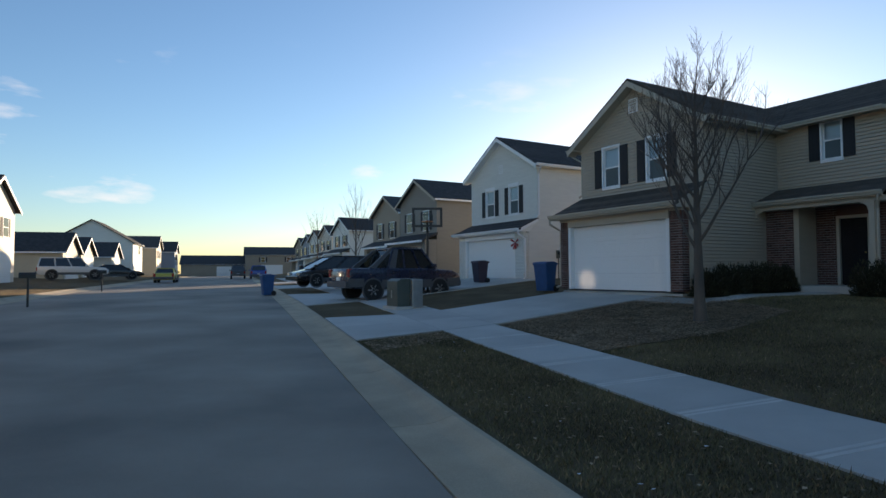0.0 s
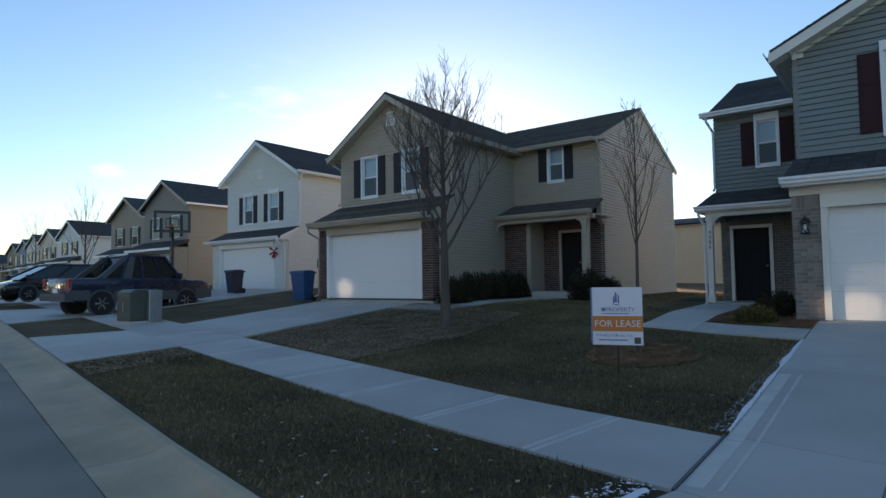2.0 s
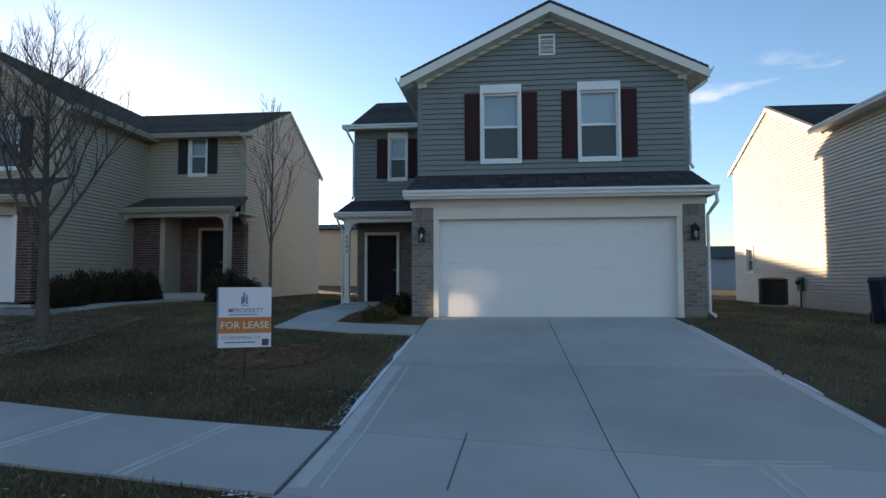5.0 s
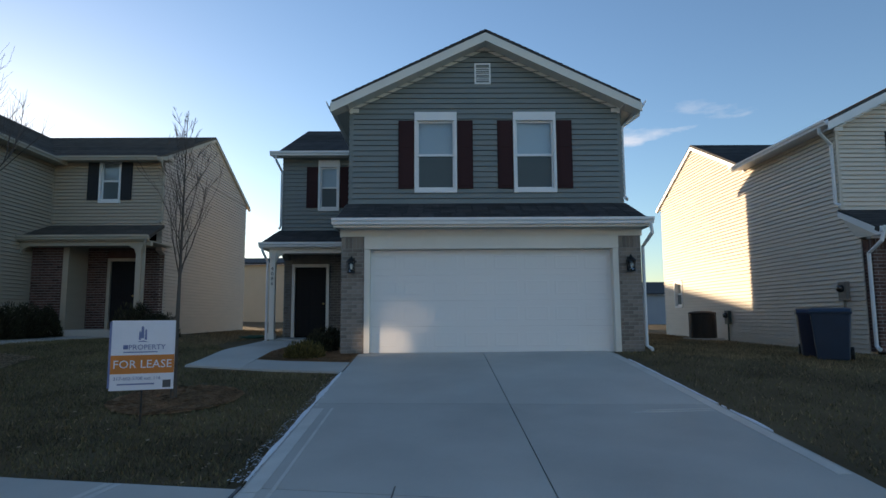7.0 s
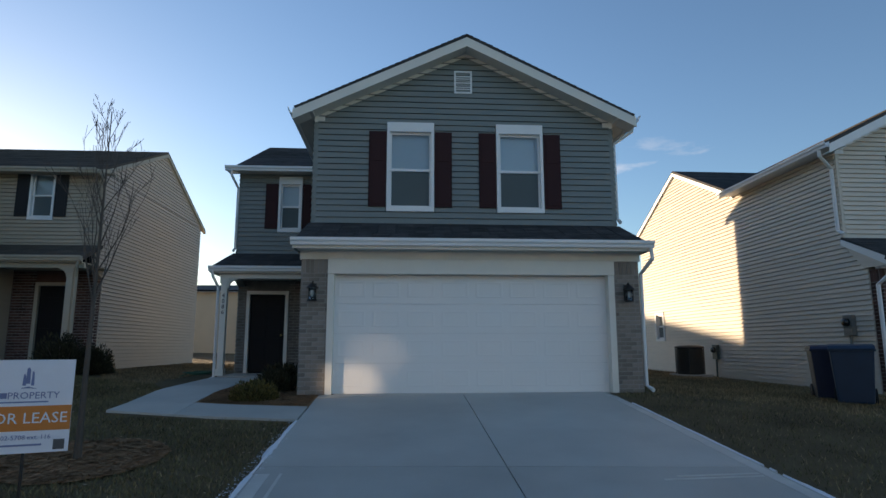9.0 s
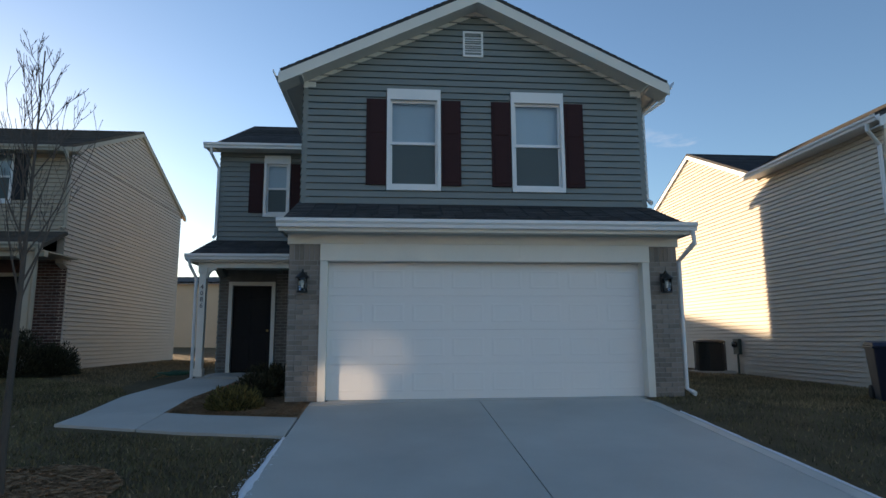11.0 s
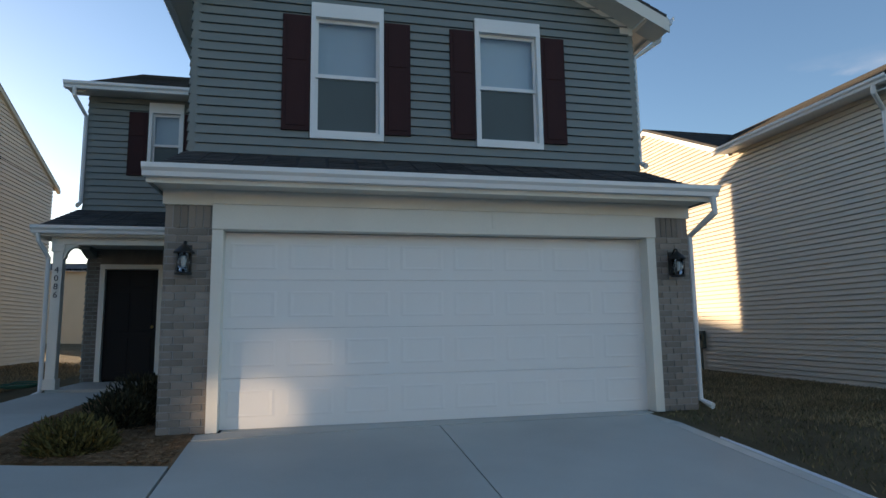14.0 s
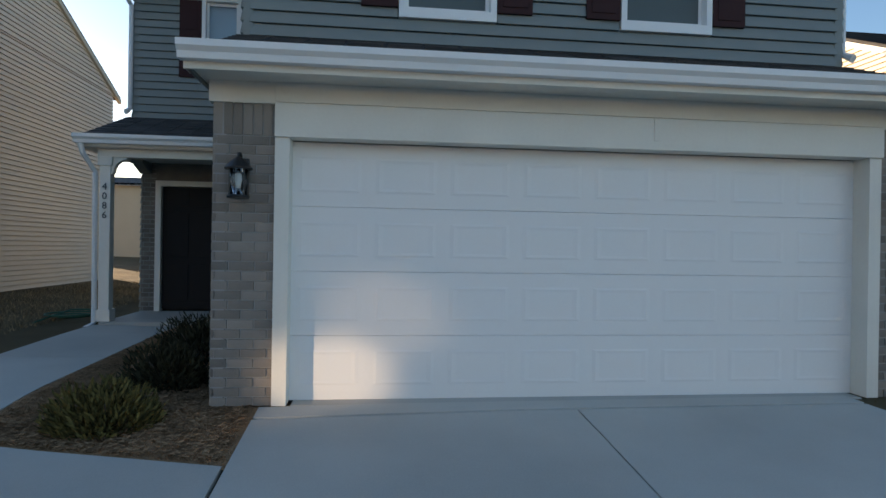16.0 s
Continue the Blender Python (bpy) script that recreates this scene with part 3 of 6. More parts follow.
def house_model(name, m, s, label):
    """A two-storey house: a gabled front block over a garage with a skirt roof, and a body behind it with a porch wing.
    x runs into the plot from the garage front, y along the front from the garage's middle, z up from the slab; wing: the wing's side."""
    H = thing(name, m, label, "house")
    H["course"] = 0.118 if s.get("near") else 0.102
    H["roofing"] = s.get("roofing", "shingle")
    k, bh, ww, xu, xb, xr = s["wing"], s["half"], s["ww"], s["xu"], s["xb"], s["xr"]
    g, gh, ez, pit = s["door"] / 2, s["door_h"], s["eave"], s["pitch"]
    pf = s.get("front_pitch", pit)            # the front gable's own slope
    zs, zt = s["skirt"]                       # the skirt roof's eave and top
    wall, side, trim, spout, sh = s["wall"], s["side"], s["trim"], s["spout"], s["shutter"]
    near, brk, pcs = s.get("near", False), s["brick"], s.get("pieces", True)
    X, Y, NX = Vector((1, 0, 0)), Vector((0, 1, 0)), Vector((-1, 0, 0))
    out = Vector((0, k, 0))                   # towards the wing
    wy = bh + ww                              # the wing's outer wall
    xm = (xb + xr) / 2
    ridge_b = ez + pit * (xm - xb)
    pd = s["porch"]                           # depth of the porch
    zf = s.get("floor", 0.14)

    pt = s.get("pier_drop", 0.17)             # from the skirt's eave down to the top of the piers
    # garage front: brick piers, header, frieze, door
    for y0, y1 in ((-bh, -g), (g, bh)):
        bricks(H, (0, y0, 0), Y, NX, y1 - y0, zs - pt, brk, near, True)
        bm = bmesh.new()
        box(bm, 0.012, 0.34, y0 + 0.012, y1 - 0.012, 0, zs - pt)
        part("pier_core", bm, M["mortar"], H)
    for y0, sg in ((-bh, -1), (bh, 1)):
        bricks(H, (0.0, y0, 0), X, Vector((0, sg, 0)), 0.30, zs - pt, brk, near, True)
    bm = bmesh.new()
    box(bm, -0.022, 0.12, -bh - 0.03, bh + 0.03, zs - pt, zs - 0.08)
    part("frieze_board", bm, trim, H, bevel=0.004)
    bm = bmesh.new()
    box(bm, -0.050, 0.12, -g - 0.05, g + 0.05, gh, zs - pt + 0.005)
    part("door_header", bm, trim, H, bevel=0.004)
    bm = bmesh.new()
    box(bm, -0.036, -0.022, -g - 0.05, g + 0.05, zs - pt + 0.012, zs - 0.106)
    part("header_cap_board", bm, trim, H, bevel=0.003)
    if near:
        bm = bmesh.new()
        box(bm, -0.056, -0.048, -0.52, -0.47, gh + 0.07, zs - pt - 0.002)
        part("header_joint", bm, trim, H, bevel=0.002)
    for y0, y1 in ((-g - 0.05, -g + 0.06), (g - 0.06, g + 0.05)):
        bm = bmesh.new()
        box(bm, -0.026, 0.17, y0, y1, 0.0, gh)
        part("door_jamb", bm, s.get("jamb", trim), H, bevel=0.004)
    garage_door(H, 0.15, -g + 0.05, g - 0.05, gh, s["door_mat"], detail=s.get("detail", True))
    bm = bmesh.new()
    box(bm, 0.20, 0.22, -g, g, -0.05, gh)
    part("door_seal", bm, M["cladding"], H)

    bm = bmesh.new()
    box(bm, 0.05, xr - 0.03, -bh + 0.04, bh - 0.04, -0.45, -0.06)
    box(bm, xb + 0.1, xr - 0.04, min(bh * k, wy * k) + 0.04, max(bh * k, wy * k) - 0.04, -0.45, -0.06)
    part("foundation", bm, M["concrete"], H)

    # skirt roof over the garage
    xo = -0.38
    roof_slab(H, [(xo, -bh - 0.10, zs), (xo, bh + 0.10, zs), (xu, bh + 0.06, zt), (xu, -bh - 0.06, zt)], 0.09, near, "skirt_roof")
    bm = bmesh.new()
    box(bm, xo, 0.12, -bh - 0.08, bh + 0.08, zs - 0.105, zs - 0.08)
    part("soffit", bm, trim, H)
    bm = bmesh.new()
    box(bm, xo - 0.018, xo + 0.006, -bh - 0.10, bh + 0.10, zs - 0.135, zs - 0.01)
    part("fascia", bm, trim, H)
    gutter(H, (xo - 0.018, -bh - 0.12, zs - 0.085), (xo - 0.018, bh + 0.12, zs - 0.085), NX, s["gut"])
    for y0, sg in ((-bh - 0.09, -1), (bh + 0.07, 1)):
        bm = bmesh.new()
        prism(bm, [(xo, y0, zs - 0.13), (0.32, y0, zs - 0.13), (xu - 0.02, y0, zt - 0.10), (xo, y0, zs - 0.02)], (0, 0.02, 0))
        part("skirt_cheek", bm, side, H)
        bm = bmesh.new()
        prism(bm, [(xo, y0, zs - 0.02), (xo, y0, zs - 0.13), (xo + 0.12, y0, zs - 0.13), (xu - 0.02, y0, zt - 0.17), (xu - 0.02, y0, zt - 0.05)], (0, 0.02, 0))
        bm.transform(Matrix.Translation((0, sg * 0.006, 0)))
        part("rake_board", bm, trim, H)

    # front of the upper floor, with its gable
    rid = ez + pf * bh
    holes = [(w0 - 0.07, w0 + w + 0.07, z0 - 0.08, z0 + h + (0.15 if s.get("heads", True) else 0.05)) for w0, w, z0, h in s["front_windows"]]
    vy, vz, vw, vh = s["vent"]
    siding(H, "front_wall", wall, pcs, (xu, 0, 0), Y, NX, (zt - 0.12, rid), lambda z: -bh + 0.06 + max(0, (z - ez) / pf), lambda z: bh - 0.06 - max(0, (z - ez) / pf), holes)
    for w0, w, z0, h in s["front_windows"]:
        window(H, (xu, w0, z0), Y, NX, w, h, s["win"], sh, s.get("heads", True))
    bm = bmesh.new()
    for i in range(9):
        z = vz + 0.04 + i * (vh - 0.08) / 9
        prism(bm, [(xu - 0.03, vy + 0.03, z), (xu - 0.004, vy + 0.03, z + 0.03), (xu - 0.004, vy + 0.03, z + 0.04), (xu - 0.03, vy + 0.03, z + 0.012)], (0, vw - 0.06, 0))
    box(bm, xu - 0.04, xu - 0.002, vy, vy + 0.035, vz, vz + vh)
    box(bm, xu - 0.04, xu - 0.002, vy + vw - 0.035, vy + vw, vz, vz + vh)
    box(bm, xu - 0.04, xu - 0.002, vy + 0.035, vy + vw - 0.035, vz, vz + 0.035)
    box(bm, xu - 0.04, xu - 0.002, vy + 0.035, vy + vw - 0.035, vz + vh - 0.035, vz + vh)
    part("gable_vent", bm, s["win"], H)
    for y0 in (-bh, bh - 0.08):
        bm = bmesh.new()
        box(bm, xu - 0.022, xu + 0.06, y0 - 0.003, y0 + 0.083, zt - 0.1, ez + 0.02)
        part("corner_post", bm, wall, H)

    # long side walls: the plain side runs to the back, the wing side stops at the body
    def front_x(z):
        return 0.30 if z < zs - 0.05 else max(0.30, min(xu, xu * (z - zs) / (zt - zs) + 0.12))
    for sg, x_end in ((-k, xr), (k, xb + pd + 0.1)):
        nrm = Vector((0, sg, 0))
        siding(H, "side_wall", side, pcs, (0, sg * bh, 0), X, nrm, (-0.154, ez), front_x, lambda z, e=x_end: e, s.get("side_holes", ()) if sg == -k else ())
        if sg == -k:
            siding(H, "side_gable", side, pcs, (0, sg * bh, 0), X, nrm, (ez, ridge_b), lambda z: xb + (z - ez) / pit, lambda z: xr - (z - ez) / pit)
            for a0, w, z0, h in s.get("side_windows", ()):
                window(H, (a0, sg * bh, z0), X, nrm, w, h, s["win"], None, False)
    # wing: upper front, outer side, door wall under the porch, back
    zp = s["porch_top"]
    y_in, y_out = (bh, wy) if k > 0 else (-wy, -bh)
    w3 = s["wing_window"]
    siding(H, "wing_front", wall, pcs, (xb, 0, 0), Y, NX, (zp - 0.15, ez), lambda z: y_in, lambda z: y_out - 0.0, [(w3[0] - 0.07, w3[0] + w3[1] + 0.07, w3[2] - 0.08, w3[2] + w3[3] + (0.15 if s.get("heads", True) else 0.05))])
    window(H, (xb, w3[0], w3[2]), Y, NX, w3[1], w3[3], s["win"], sh, s.get("heads", True), 0.34)
    bm = bmesh.new()
    box(bm, xb - 0.02, xb + 0.07, wy * k - 0.045 - 0.04 * k, wy * k + 0.045 - 0.035 * k, zp - 0.1, ez + 0.02)
    part("corner_post", bm, s.get("corner", wall), H)
    siding(H, "wing_side", s.get("wing_side", side), pcs, (0, wy * k, 0), X, out, (-0.154, ez), lambda z: xb + pd if z < zp - 0.75 else xb, lambda z: xr)
    siding(H, "wing_gable", s.get("wing_side", side), pcs, (0, wy * k, 0), X, out, (ez, ridge_b), lambda z: xb + (z - ez) / pit, lambda z: xr - (z - ez) / pit)
    d0, dw, dh = s["front_door"]
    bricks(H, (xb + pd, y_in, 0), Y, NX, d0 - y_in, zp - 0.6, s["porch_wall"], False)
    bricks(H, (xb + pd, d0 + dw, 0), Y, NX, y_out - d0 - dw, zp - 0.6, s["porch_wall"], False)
    bm = bmesh.new()
    box(bm, xb + pd - 0.006, xb + pd + 0.10, d0, d0 + dw, zf + dh, zp - 0.6)
    part("door_lintel", bm, s["porch_wall"], H)
    bm = bmesh.new()
    box(bm, xb + pd + 0.10, xb + pd + 0.16, y_in, y_out, 0, zp)
    part("porch_back_wall", bm, M["dark_door"], H)
    front_door_at(H, xb + pd, d0, d0 + dw, zf, dh, trim)
    if "bump" in s:                           # a brick-faced closet that closes the inner end of the porch
        b0, b1, bx = s["bump"]
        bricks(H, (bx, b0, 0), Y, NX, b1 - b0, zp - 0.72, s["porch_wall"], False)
        bm = bmesh.new()
        box(bm, bx + 0.10, xb + pd, b0, b1, 0, zp - 0.62)
        box(bm, bx - 0.02, bx + 0.10, b0 - 0.05, b0 + 0.10, 0, zp - 0.62)
        part("closet_wall", bm, wall, H)
    # porch roof, beam, ceiling, posts
    ze = zp - 0.5
    xe = xb - s.get("porch_out", 0.9)
    xp = xe + s.get("post_in", 0.5)         # the post stands under the beam
    bm = bmesh.new()
    box(bm, xp - 0.17, xb + pd, y_in, y_out + 0.0, -0.2, zf)
    part("porch_slab", bm, M["concrete"], H, bevel=0.01)
    ya, yb = sorted((bh * k, (wy + 0.30) * k))
    roof_slab(H, [(xe, ya, ze), (xe, yb, ze), (xb, yb - (0.22 if k > 0 else 0), zp), (xb, ya + (0.22 if k < 0 else 0), zp)], 0.08, near, "porch_roof")
    bm = bmesh.new()
    box(bm, xe - 0.014, xe + 0.01, ya, yb, ze - 0.13, ze - 0.02)
    part("fascia", bm, trim, H)
    gutter(H, (xe - 0.014, ya, ze - 0.10), (xe - 0.014, yb, ze - 0.10), NX, s["gut"])
    bm = bmesh.new()
    box(bm, xe + 0.01, xb + pd, ya + 0.02, yb - 0.02, ze - 0.14, ze - 0.115)
    part("porch_ceiling", bm, trim, H)
    bm = bmesh.new()
    box(bm, xp - 0.07, xp + 0.07, ya + 0.01, yb - 0.22 if k > 0 else yb - 0.01, ze - 0.25, ze - 0.14)
    part("porch_beam", bm, trim, H)
    py = (wy - 0.02) * k
    post(H, xp, py, zf, ze - 0.25, trim)
    bracket(H, xp, py - 0.07 * k, ze - 0.25, -k, trim)
    bracket(H, xp, bh * k + 0.01 * k, ze - 0.25, k, trim)
    downspout(H, [(xe - 0.05, wy * k + 0.22 * k, ze - 0.1), (xe - 0.03, wy * k + 0.2 * k, ze - 0.22), (xp - 0.04, py + 0.14 * k, ze - 0.46), (xp - 0.04, py + 0.13 * k, 0.12), (xp - 0.22, py + 0.2 * k, 0.05)], spout)

    # roofs
    ov = 0.36
    e_z = ez - pit * ov + 0.16
    apex = ez + pf * bh + 0.16
    f_z = ez - pf * ov + 0.16
    x_front = xu - 0.36
    for sg in (-1, 1):
        if sg == k:
            roof_slab(H, [(x_front, sg * (bh + ov), f_z), (xm + 0.3, sg * (bh + ov), f_z), (xm + 0.3, 0, apex), (x_front, 0, apex)], 0.09, False, "block_roof")
        else:
            x_t, b_in = xb - 0.25, bh - 0.05
            roof_slab(H, [(x_front, sg * (bh + ov), f_z), (x_t, sg * (bh + ov), f_z), (x_t, 0, apex), (x_front, 0, apex)], 0.09, False, "block_roof")
            roof_slab(H, [(x_t, sg * b_in, apex - pf * b_in), (xm + 0.3, sg * b_in, apex - pf * b_in), (xm + 0.3, 0, apex), (x_t, 0, apex)], 0.09, False, "block_roof")
        # rake board, its soffit and the boxed eave
        c, sl = math.cos(math.atan(pit)), math.atan(pit)
        bm = bmesh.new()
        prism(bm, [(x_front - 0.02, sg * (bh + ov + 0.02), f_z - 0.26), (x_front - 0.02, 0, apex - 0.27), (x_front - 0.02, 0, apex - 0.08), (x_front - 0.02, sg * (bh + ov + 0.02), f_z - 0.07)], (0.025, 0, 0))
        part("rake_board", bm, trim, H)
        bm = bmesh.new()
        prism(bm, [(x_front, sg * (bh + ov), f_z - 0.24), (x_front, 0, apex - 0.25), (x_front, 0, apex - 0.23), (x_front, sg * (bh + ov), f_z - 0.22)], (0.36, 0, 0))
        part("rake_soffit", bm, trim, H)
        bm = bmesh.new()
        prism(bm, [(xu - 0.03, sg * (bh + 0.01), ez - 0.04), (xu - 0.03, 0, rid - 0.04), (xu - 0.03, 0, rid - 0.17), (xu - 0.03, sg * (bh - 0.19), ez - 0.06), (xu - 0.03, sg * (bh - 0.19), ez - 0.19), (xu - 0.03, sg * (bh + 0.01), ez - 0.19)], (0.028, 0, 0))
        part("frieze_rake", bm, trim, H)
        bm = bmesh.new()
        x_end = xb - 0.25 if sg == -k else xb
        box(bm, x_front, x_end, min(sg * bh, sg * (bh + ov)), max(sg * bh, sg * (bh + ov)), f_z - 0.10, f_z - 0.07)
        part("eave_soffit", bm, trim, H)
        x_gut = xb - 0.25 if sg == -k else xb - 0.1
        gutter(H, (x_front, sg * (bh + ov), f_z - 0.13), (x_gut, sg * (bh + ov), f_z - 0.13), (0, sg, 0), s["gut"])
    for sx, x0 in ((-1, xb - ov), (1, xr + ov)):
        y0, y1 = sorted((-(bh + 0.07) * k, (wy + 0.07) * k))
        rb = ridge_b + 0.16
        roof_slab(H, [(x0, y0, e_z), (x0, y1, e_z), (xm, y1, rb), (xm, y0, rb)], 0.09, False, "body_roof")
        for y in (y0, y1):
            yy = y + (0.0 if y > 0 else -0.02)
            bm = bmesh.new()
            prism(bm, [(x0, yy, e_z - 0.17), (xm, yy, rb - 0.18), (xm, yy, rb - 0.07), (x0, yy, e_z - 0.06)], (0, 0.02, 0))
            part("rake_board", bm, spout if near is False else trim, H)
            bm = bmesh.new()
            inner = (wy if y * k > 0 else bh) * (1 if y > 0 else -1)
            prism(bm, [(x0, y, e_z - 0.17), (xm, y, rb - 0.18), (xm, y, rb - 0.16), (x0, y, e_z - 0.15)], (0, inner - y, 0))
            part("rake_soffit", bm, trim, H)
    ya, yb = sorted((bh * k, (wy + 0.28) * k))
    bm = bmesh.new()
    box(bm, xb - ov, xb, ya, yb, e_z - 0.10, e_z - 0.07)
    part("eave_soffit", bm, trim, H)
    bm = bmesh.new()
    box(bm, xb - ov - 0.015, xb - ov + 0.008, ya, yb, e_z - 0.13, e_z - 0.02)
    part("fascia", bm, trim, H)
    gutter(H, (xb - ov - 0.015, ya + (0.3 if k < 0 else 0.3), e_z - 0.13), (xb - ov - 0.015, yb, e_z - 0.13), NX, s["gut"])
    downspout(H, [(xb - ov - 0.06, (wy + 0.12) * k, e_z - 0.1), (xb - ov - 0.04, (wy + 0.12) * k, e_z - 0.24), (xb - 0.06, (wy + 0.03) * k, e_z - 0.50), (xb - 0.06, (wy + 0.03) * k, zp + 0.12), (xb - 0.2, (wy + 0.03) * k, zp + 0.04)], spout)
    # the downspouts at the front block's plain corner
    yc = -k * (bh + 0.06)
    downspout(H, [(xu - 0.1, -k * (bh + ov + 0.05), f_z - 0.1), (xu - 0.08, -k * (bh + ov + 0.04), f_z - 0.24), (xu + 0.06, yc, f_z - 0.48), (xu + 0.06, yc, zt + 0.16), (xu - 0.1, yc, zt + 0.06)], spout)
    downspout(H, [(xo - 0.06, -k * (bh + 0.06), zs - 0.06), (xo - 0.03, -k * (bh + 0.10), zs - 0.26), (0.05, yc, zs - 0.48), (0.05, yc, 0.12), (-0.12, yc - 0.05 * k, 0.05)], spout)
    # back wall
    y0, y1 = sorted((-bh * k, wy * k))
    bm = bmesh.new()
    box(bm, xr - 0.14, xr, y0 + 0.14, y1 - 0.14, -0.05, ez)
    part("back_wall", bm, side, H)
    bm = bmesh.new()
    box(bm, xb + 0.2, xr - 0.2, y0 + 0.2, y1 - 0.2, 2.6, 2.7)
    box(bm, 0.4, xb + 0.2, -bh + 0.2, bh - 0.2, 2.45, 2.55)
    part("inner_floor", bm, M["tan_trim"], H)
    return H


def front_door_at(H, x, y0, y1, zf, h, trim):
    bm = bmesh.new()
    box(bm, x - 0.05, x + 0.10, y0, y0 + 0.085, zf, zf + h)
    box(bm, x - 0.05, x + 0.10, y1 - 0.085, y1, zf, zf + h)
    box(bm, x - 0.05, x + 0.10, y0 + 0.085, y1 - 0.085, zf + h - 0.085, zf + h)
    part("door_frame", bm, trim, H)
    bm = bmesh.new()
    box(bm, x + 0.03, x + 0.075, y0 + 0.09, y1 - 0.09, zf + 0.03, zf + h - 0.09)
    w = y1 - y0 - 0.18
    leaf = part("front_door", bm, M["dark_door"], H, "dark panelled front door", bevel=0.004)
    for a0, a1 in ((0.1, 0.46), (0.54, 0.9)):
        for z0, z1 in ((0.08, 0.36), (0.42, 0.76), (0.81, 0.93)):
            bm = bmesh.new()
            box(bm, x + 0.018, x + 0.032, y0 + 0.09 + w * a0, y0 + 0.09 + w * a1, zf + h * z0, zf + h * z1)
            part("panel", bm, M["dark_door"], leaf, bevel=0.004)
    bm = bmesh.new()
    lathe(bm, [(0.026, -0.05), (0.030, -0.035), (0.014, -0.02), (0.010, 0.0)], 0, 0, 12)
    bm.transform(Matrix.Translation((x + 0.02, y0 + 0.16, zf + 0.95)) @ Matrix.Rotation(radians(90), 4, "Y"))
    part("door_knob", bm, M["brass"], leaf, smooth=True)


MAIN = dict(wing=1, half=2.965, ww=2.47, xu=1.0, xb=5.0, xr=11.9, door=4.92, door_h=2.03, pier_drop=0.265, porch_out=1.12, post_in=0.20, eave=5.33, pitch=0.47, front_pitch=0.482, skirt=(2.545, 3.13), porch=0.40, porch_top=3.14,
            wall=M["grey_siding"], side=M["grey_siding"], trim=M["trim"], gut=M["white"], spout=M["white"], win=M["white"], shutter=M["shutter_red"], brick=M["brick"], porch_wall=M["shaded_porch_brick"],
            door_mat=M["door_white"], front_windows=[(0.69, 0.81, 3.455, 1.52), (-1.48, 0.82, 3.455, 1.52)], vent=(-0.13, 5.805, 0.36, 0.48), wing_window=(3.90, 0.48, 3.78, 1.18),
            front_door=(4.16, 1.06, 2.08), near=True)
MAIN_HOUSE = house_model("house", pose(12.0, -1.05, 1.0), MAIN, "grey-blue sided two-storey house with white garage door and dark red shutters")
LEFT = dict(MAIN, wing=-1, roofing="brown_shingle", half=2.52, ww=3.23, xu=1.05, xb=4.65, xr=12.2, door=4.12, door_h=2.1, pier_drop=0.2, porch_out=1.35, post_in=0.18, bump=(-3.53, -2.56, 3.9), eave=5.10, pitch=0.44, front_pitch=0.635, skirt=(2.5, 3.2), near=False, wall=M["taupe_siding"], side=M["taupe_siding"], wing_side=M["beige_siding"],
            corner=M["tan_trim"], trim=M["tan_trim"], gut=M["tan_trim"], spout=M["tan_trim"], jamb=M["white"], shutter=M["shutter_black"], brick=M["red_brick"], porch_wall=M["red_brick"], heads=False,
            front_windows=[(0.74, 0.70, 3.48, 1.34), (-1.17, 0.70, 3.48, 1.34)], vent=(-0.12, 5.80, 0.38, 0.46), wing_window=(-4.45, 0.52, 3.88, 1.15), front_door=(-5.05, 0.92, 2.05), porch=0.25)
LEFT_HOUSE = house_model("house", pose(12.95, 13.8, 1.27), LEFT, "taupe sided two-storey house with red brick piers and black shutters")
RIGHT = dict(MAIN, wing=-1, roofing="shingle", half=2.95, ww=2.6, pier_drop=0.17, door_h=2.13, front_pitch=0.505, skirt=(2.53, 3.13), porch_out=0.9, post_in=0.5, front_windows=[(0.62, 0.78, 3.48, 1.46), (-1.52, 0.78, 3.48, 1.46)], xu=0.9, xb=5.2, xr=11.6, door=4.6, eave=5.15, near=False, wall=M["cream_siding"], side=M["cream_siding"], corner=M["white"], shutter=M["shutter_black"],
             brick=M["red_brick"], porch_wall=M["red_brick"], wing_window=(-4.6, 0.46, 3.82, 1.2), front_door=(-5.4, 1.06, 2.12), trim=M["white"],
             side_windows=[(9.9, 0.6, 1.15, 0.85)], side_holes=[(9.85, 10.55, 1.1, 2.05)])
RIGHT_HOUSE = house_model("house", pose(12.6, -12.05, 0.92), RIGHT, "cream sided two-storey house with white trim and dark shutters")
WHITE = dict(RIGHT, pieces=False, wing=1, half=3.05, ww=2.6, eave=5.9, front_pitch=0.58, wall=M["white_siding"], side=M["white_siding"], brick=M["white_siding"], porch_wall=M["red_brick"], side_windows=[], side_holes=[],
             wing_window=(3.9, 0.46, 3.82, 1.2), front_door=(4.3, 1.06, 2.12), front_windows=[(0.7, 0.8, 3.5, 1.46), (-1.5, 0.8, 3.5, 1.46)])
WHITE_HOUSE = house_model("house", pose(17.2, 27.0, 1.48), WHITE, "white sided two-storey house with black shutters")


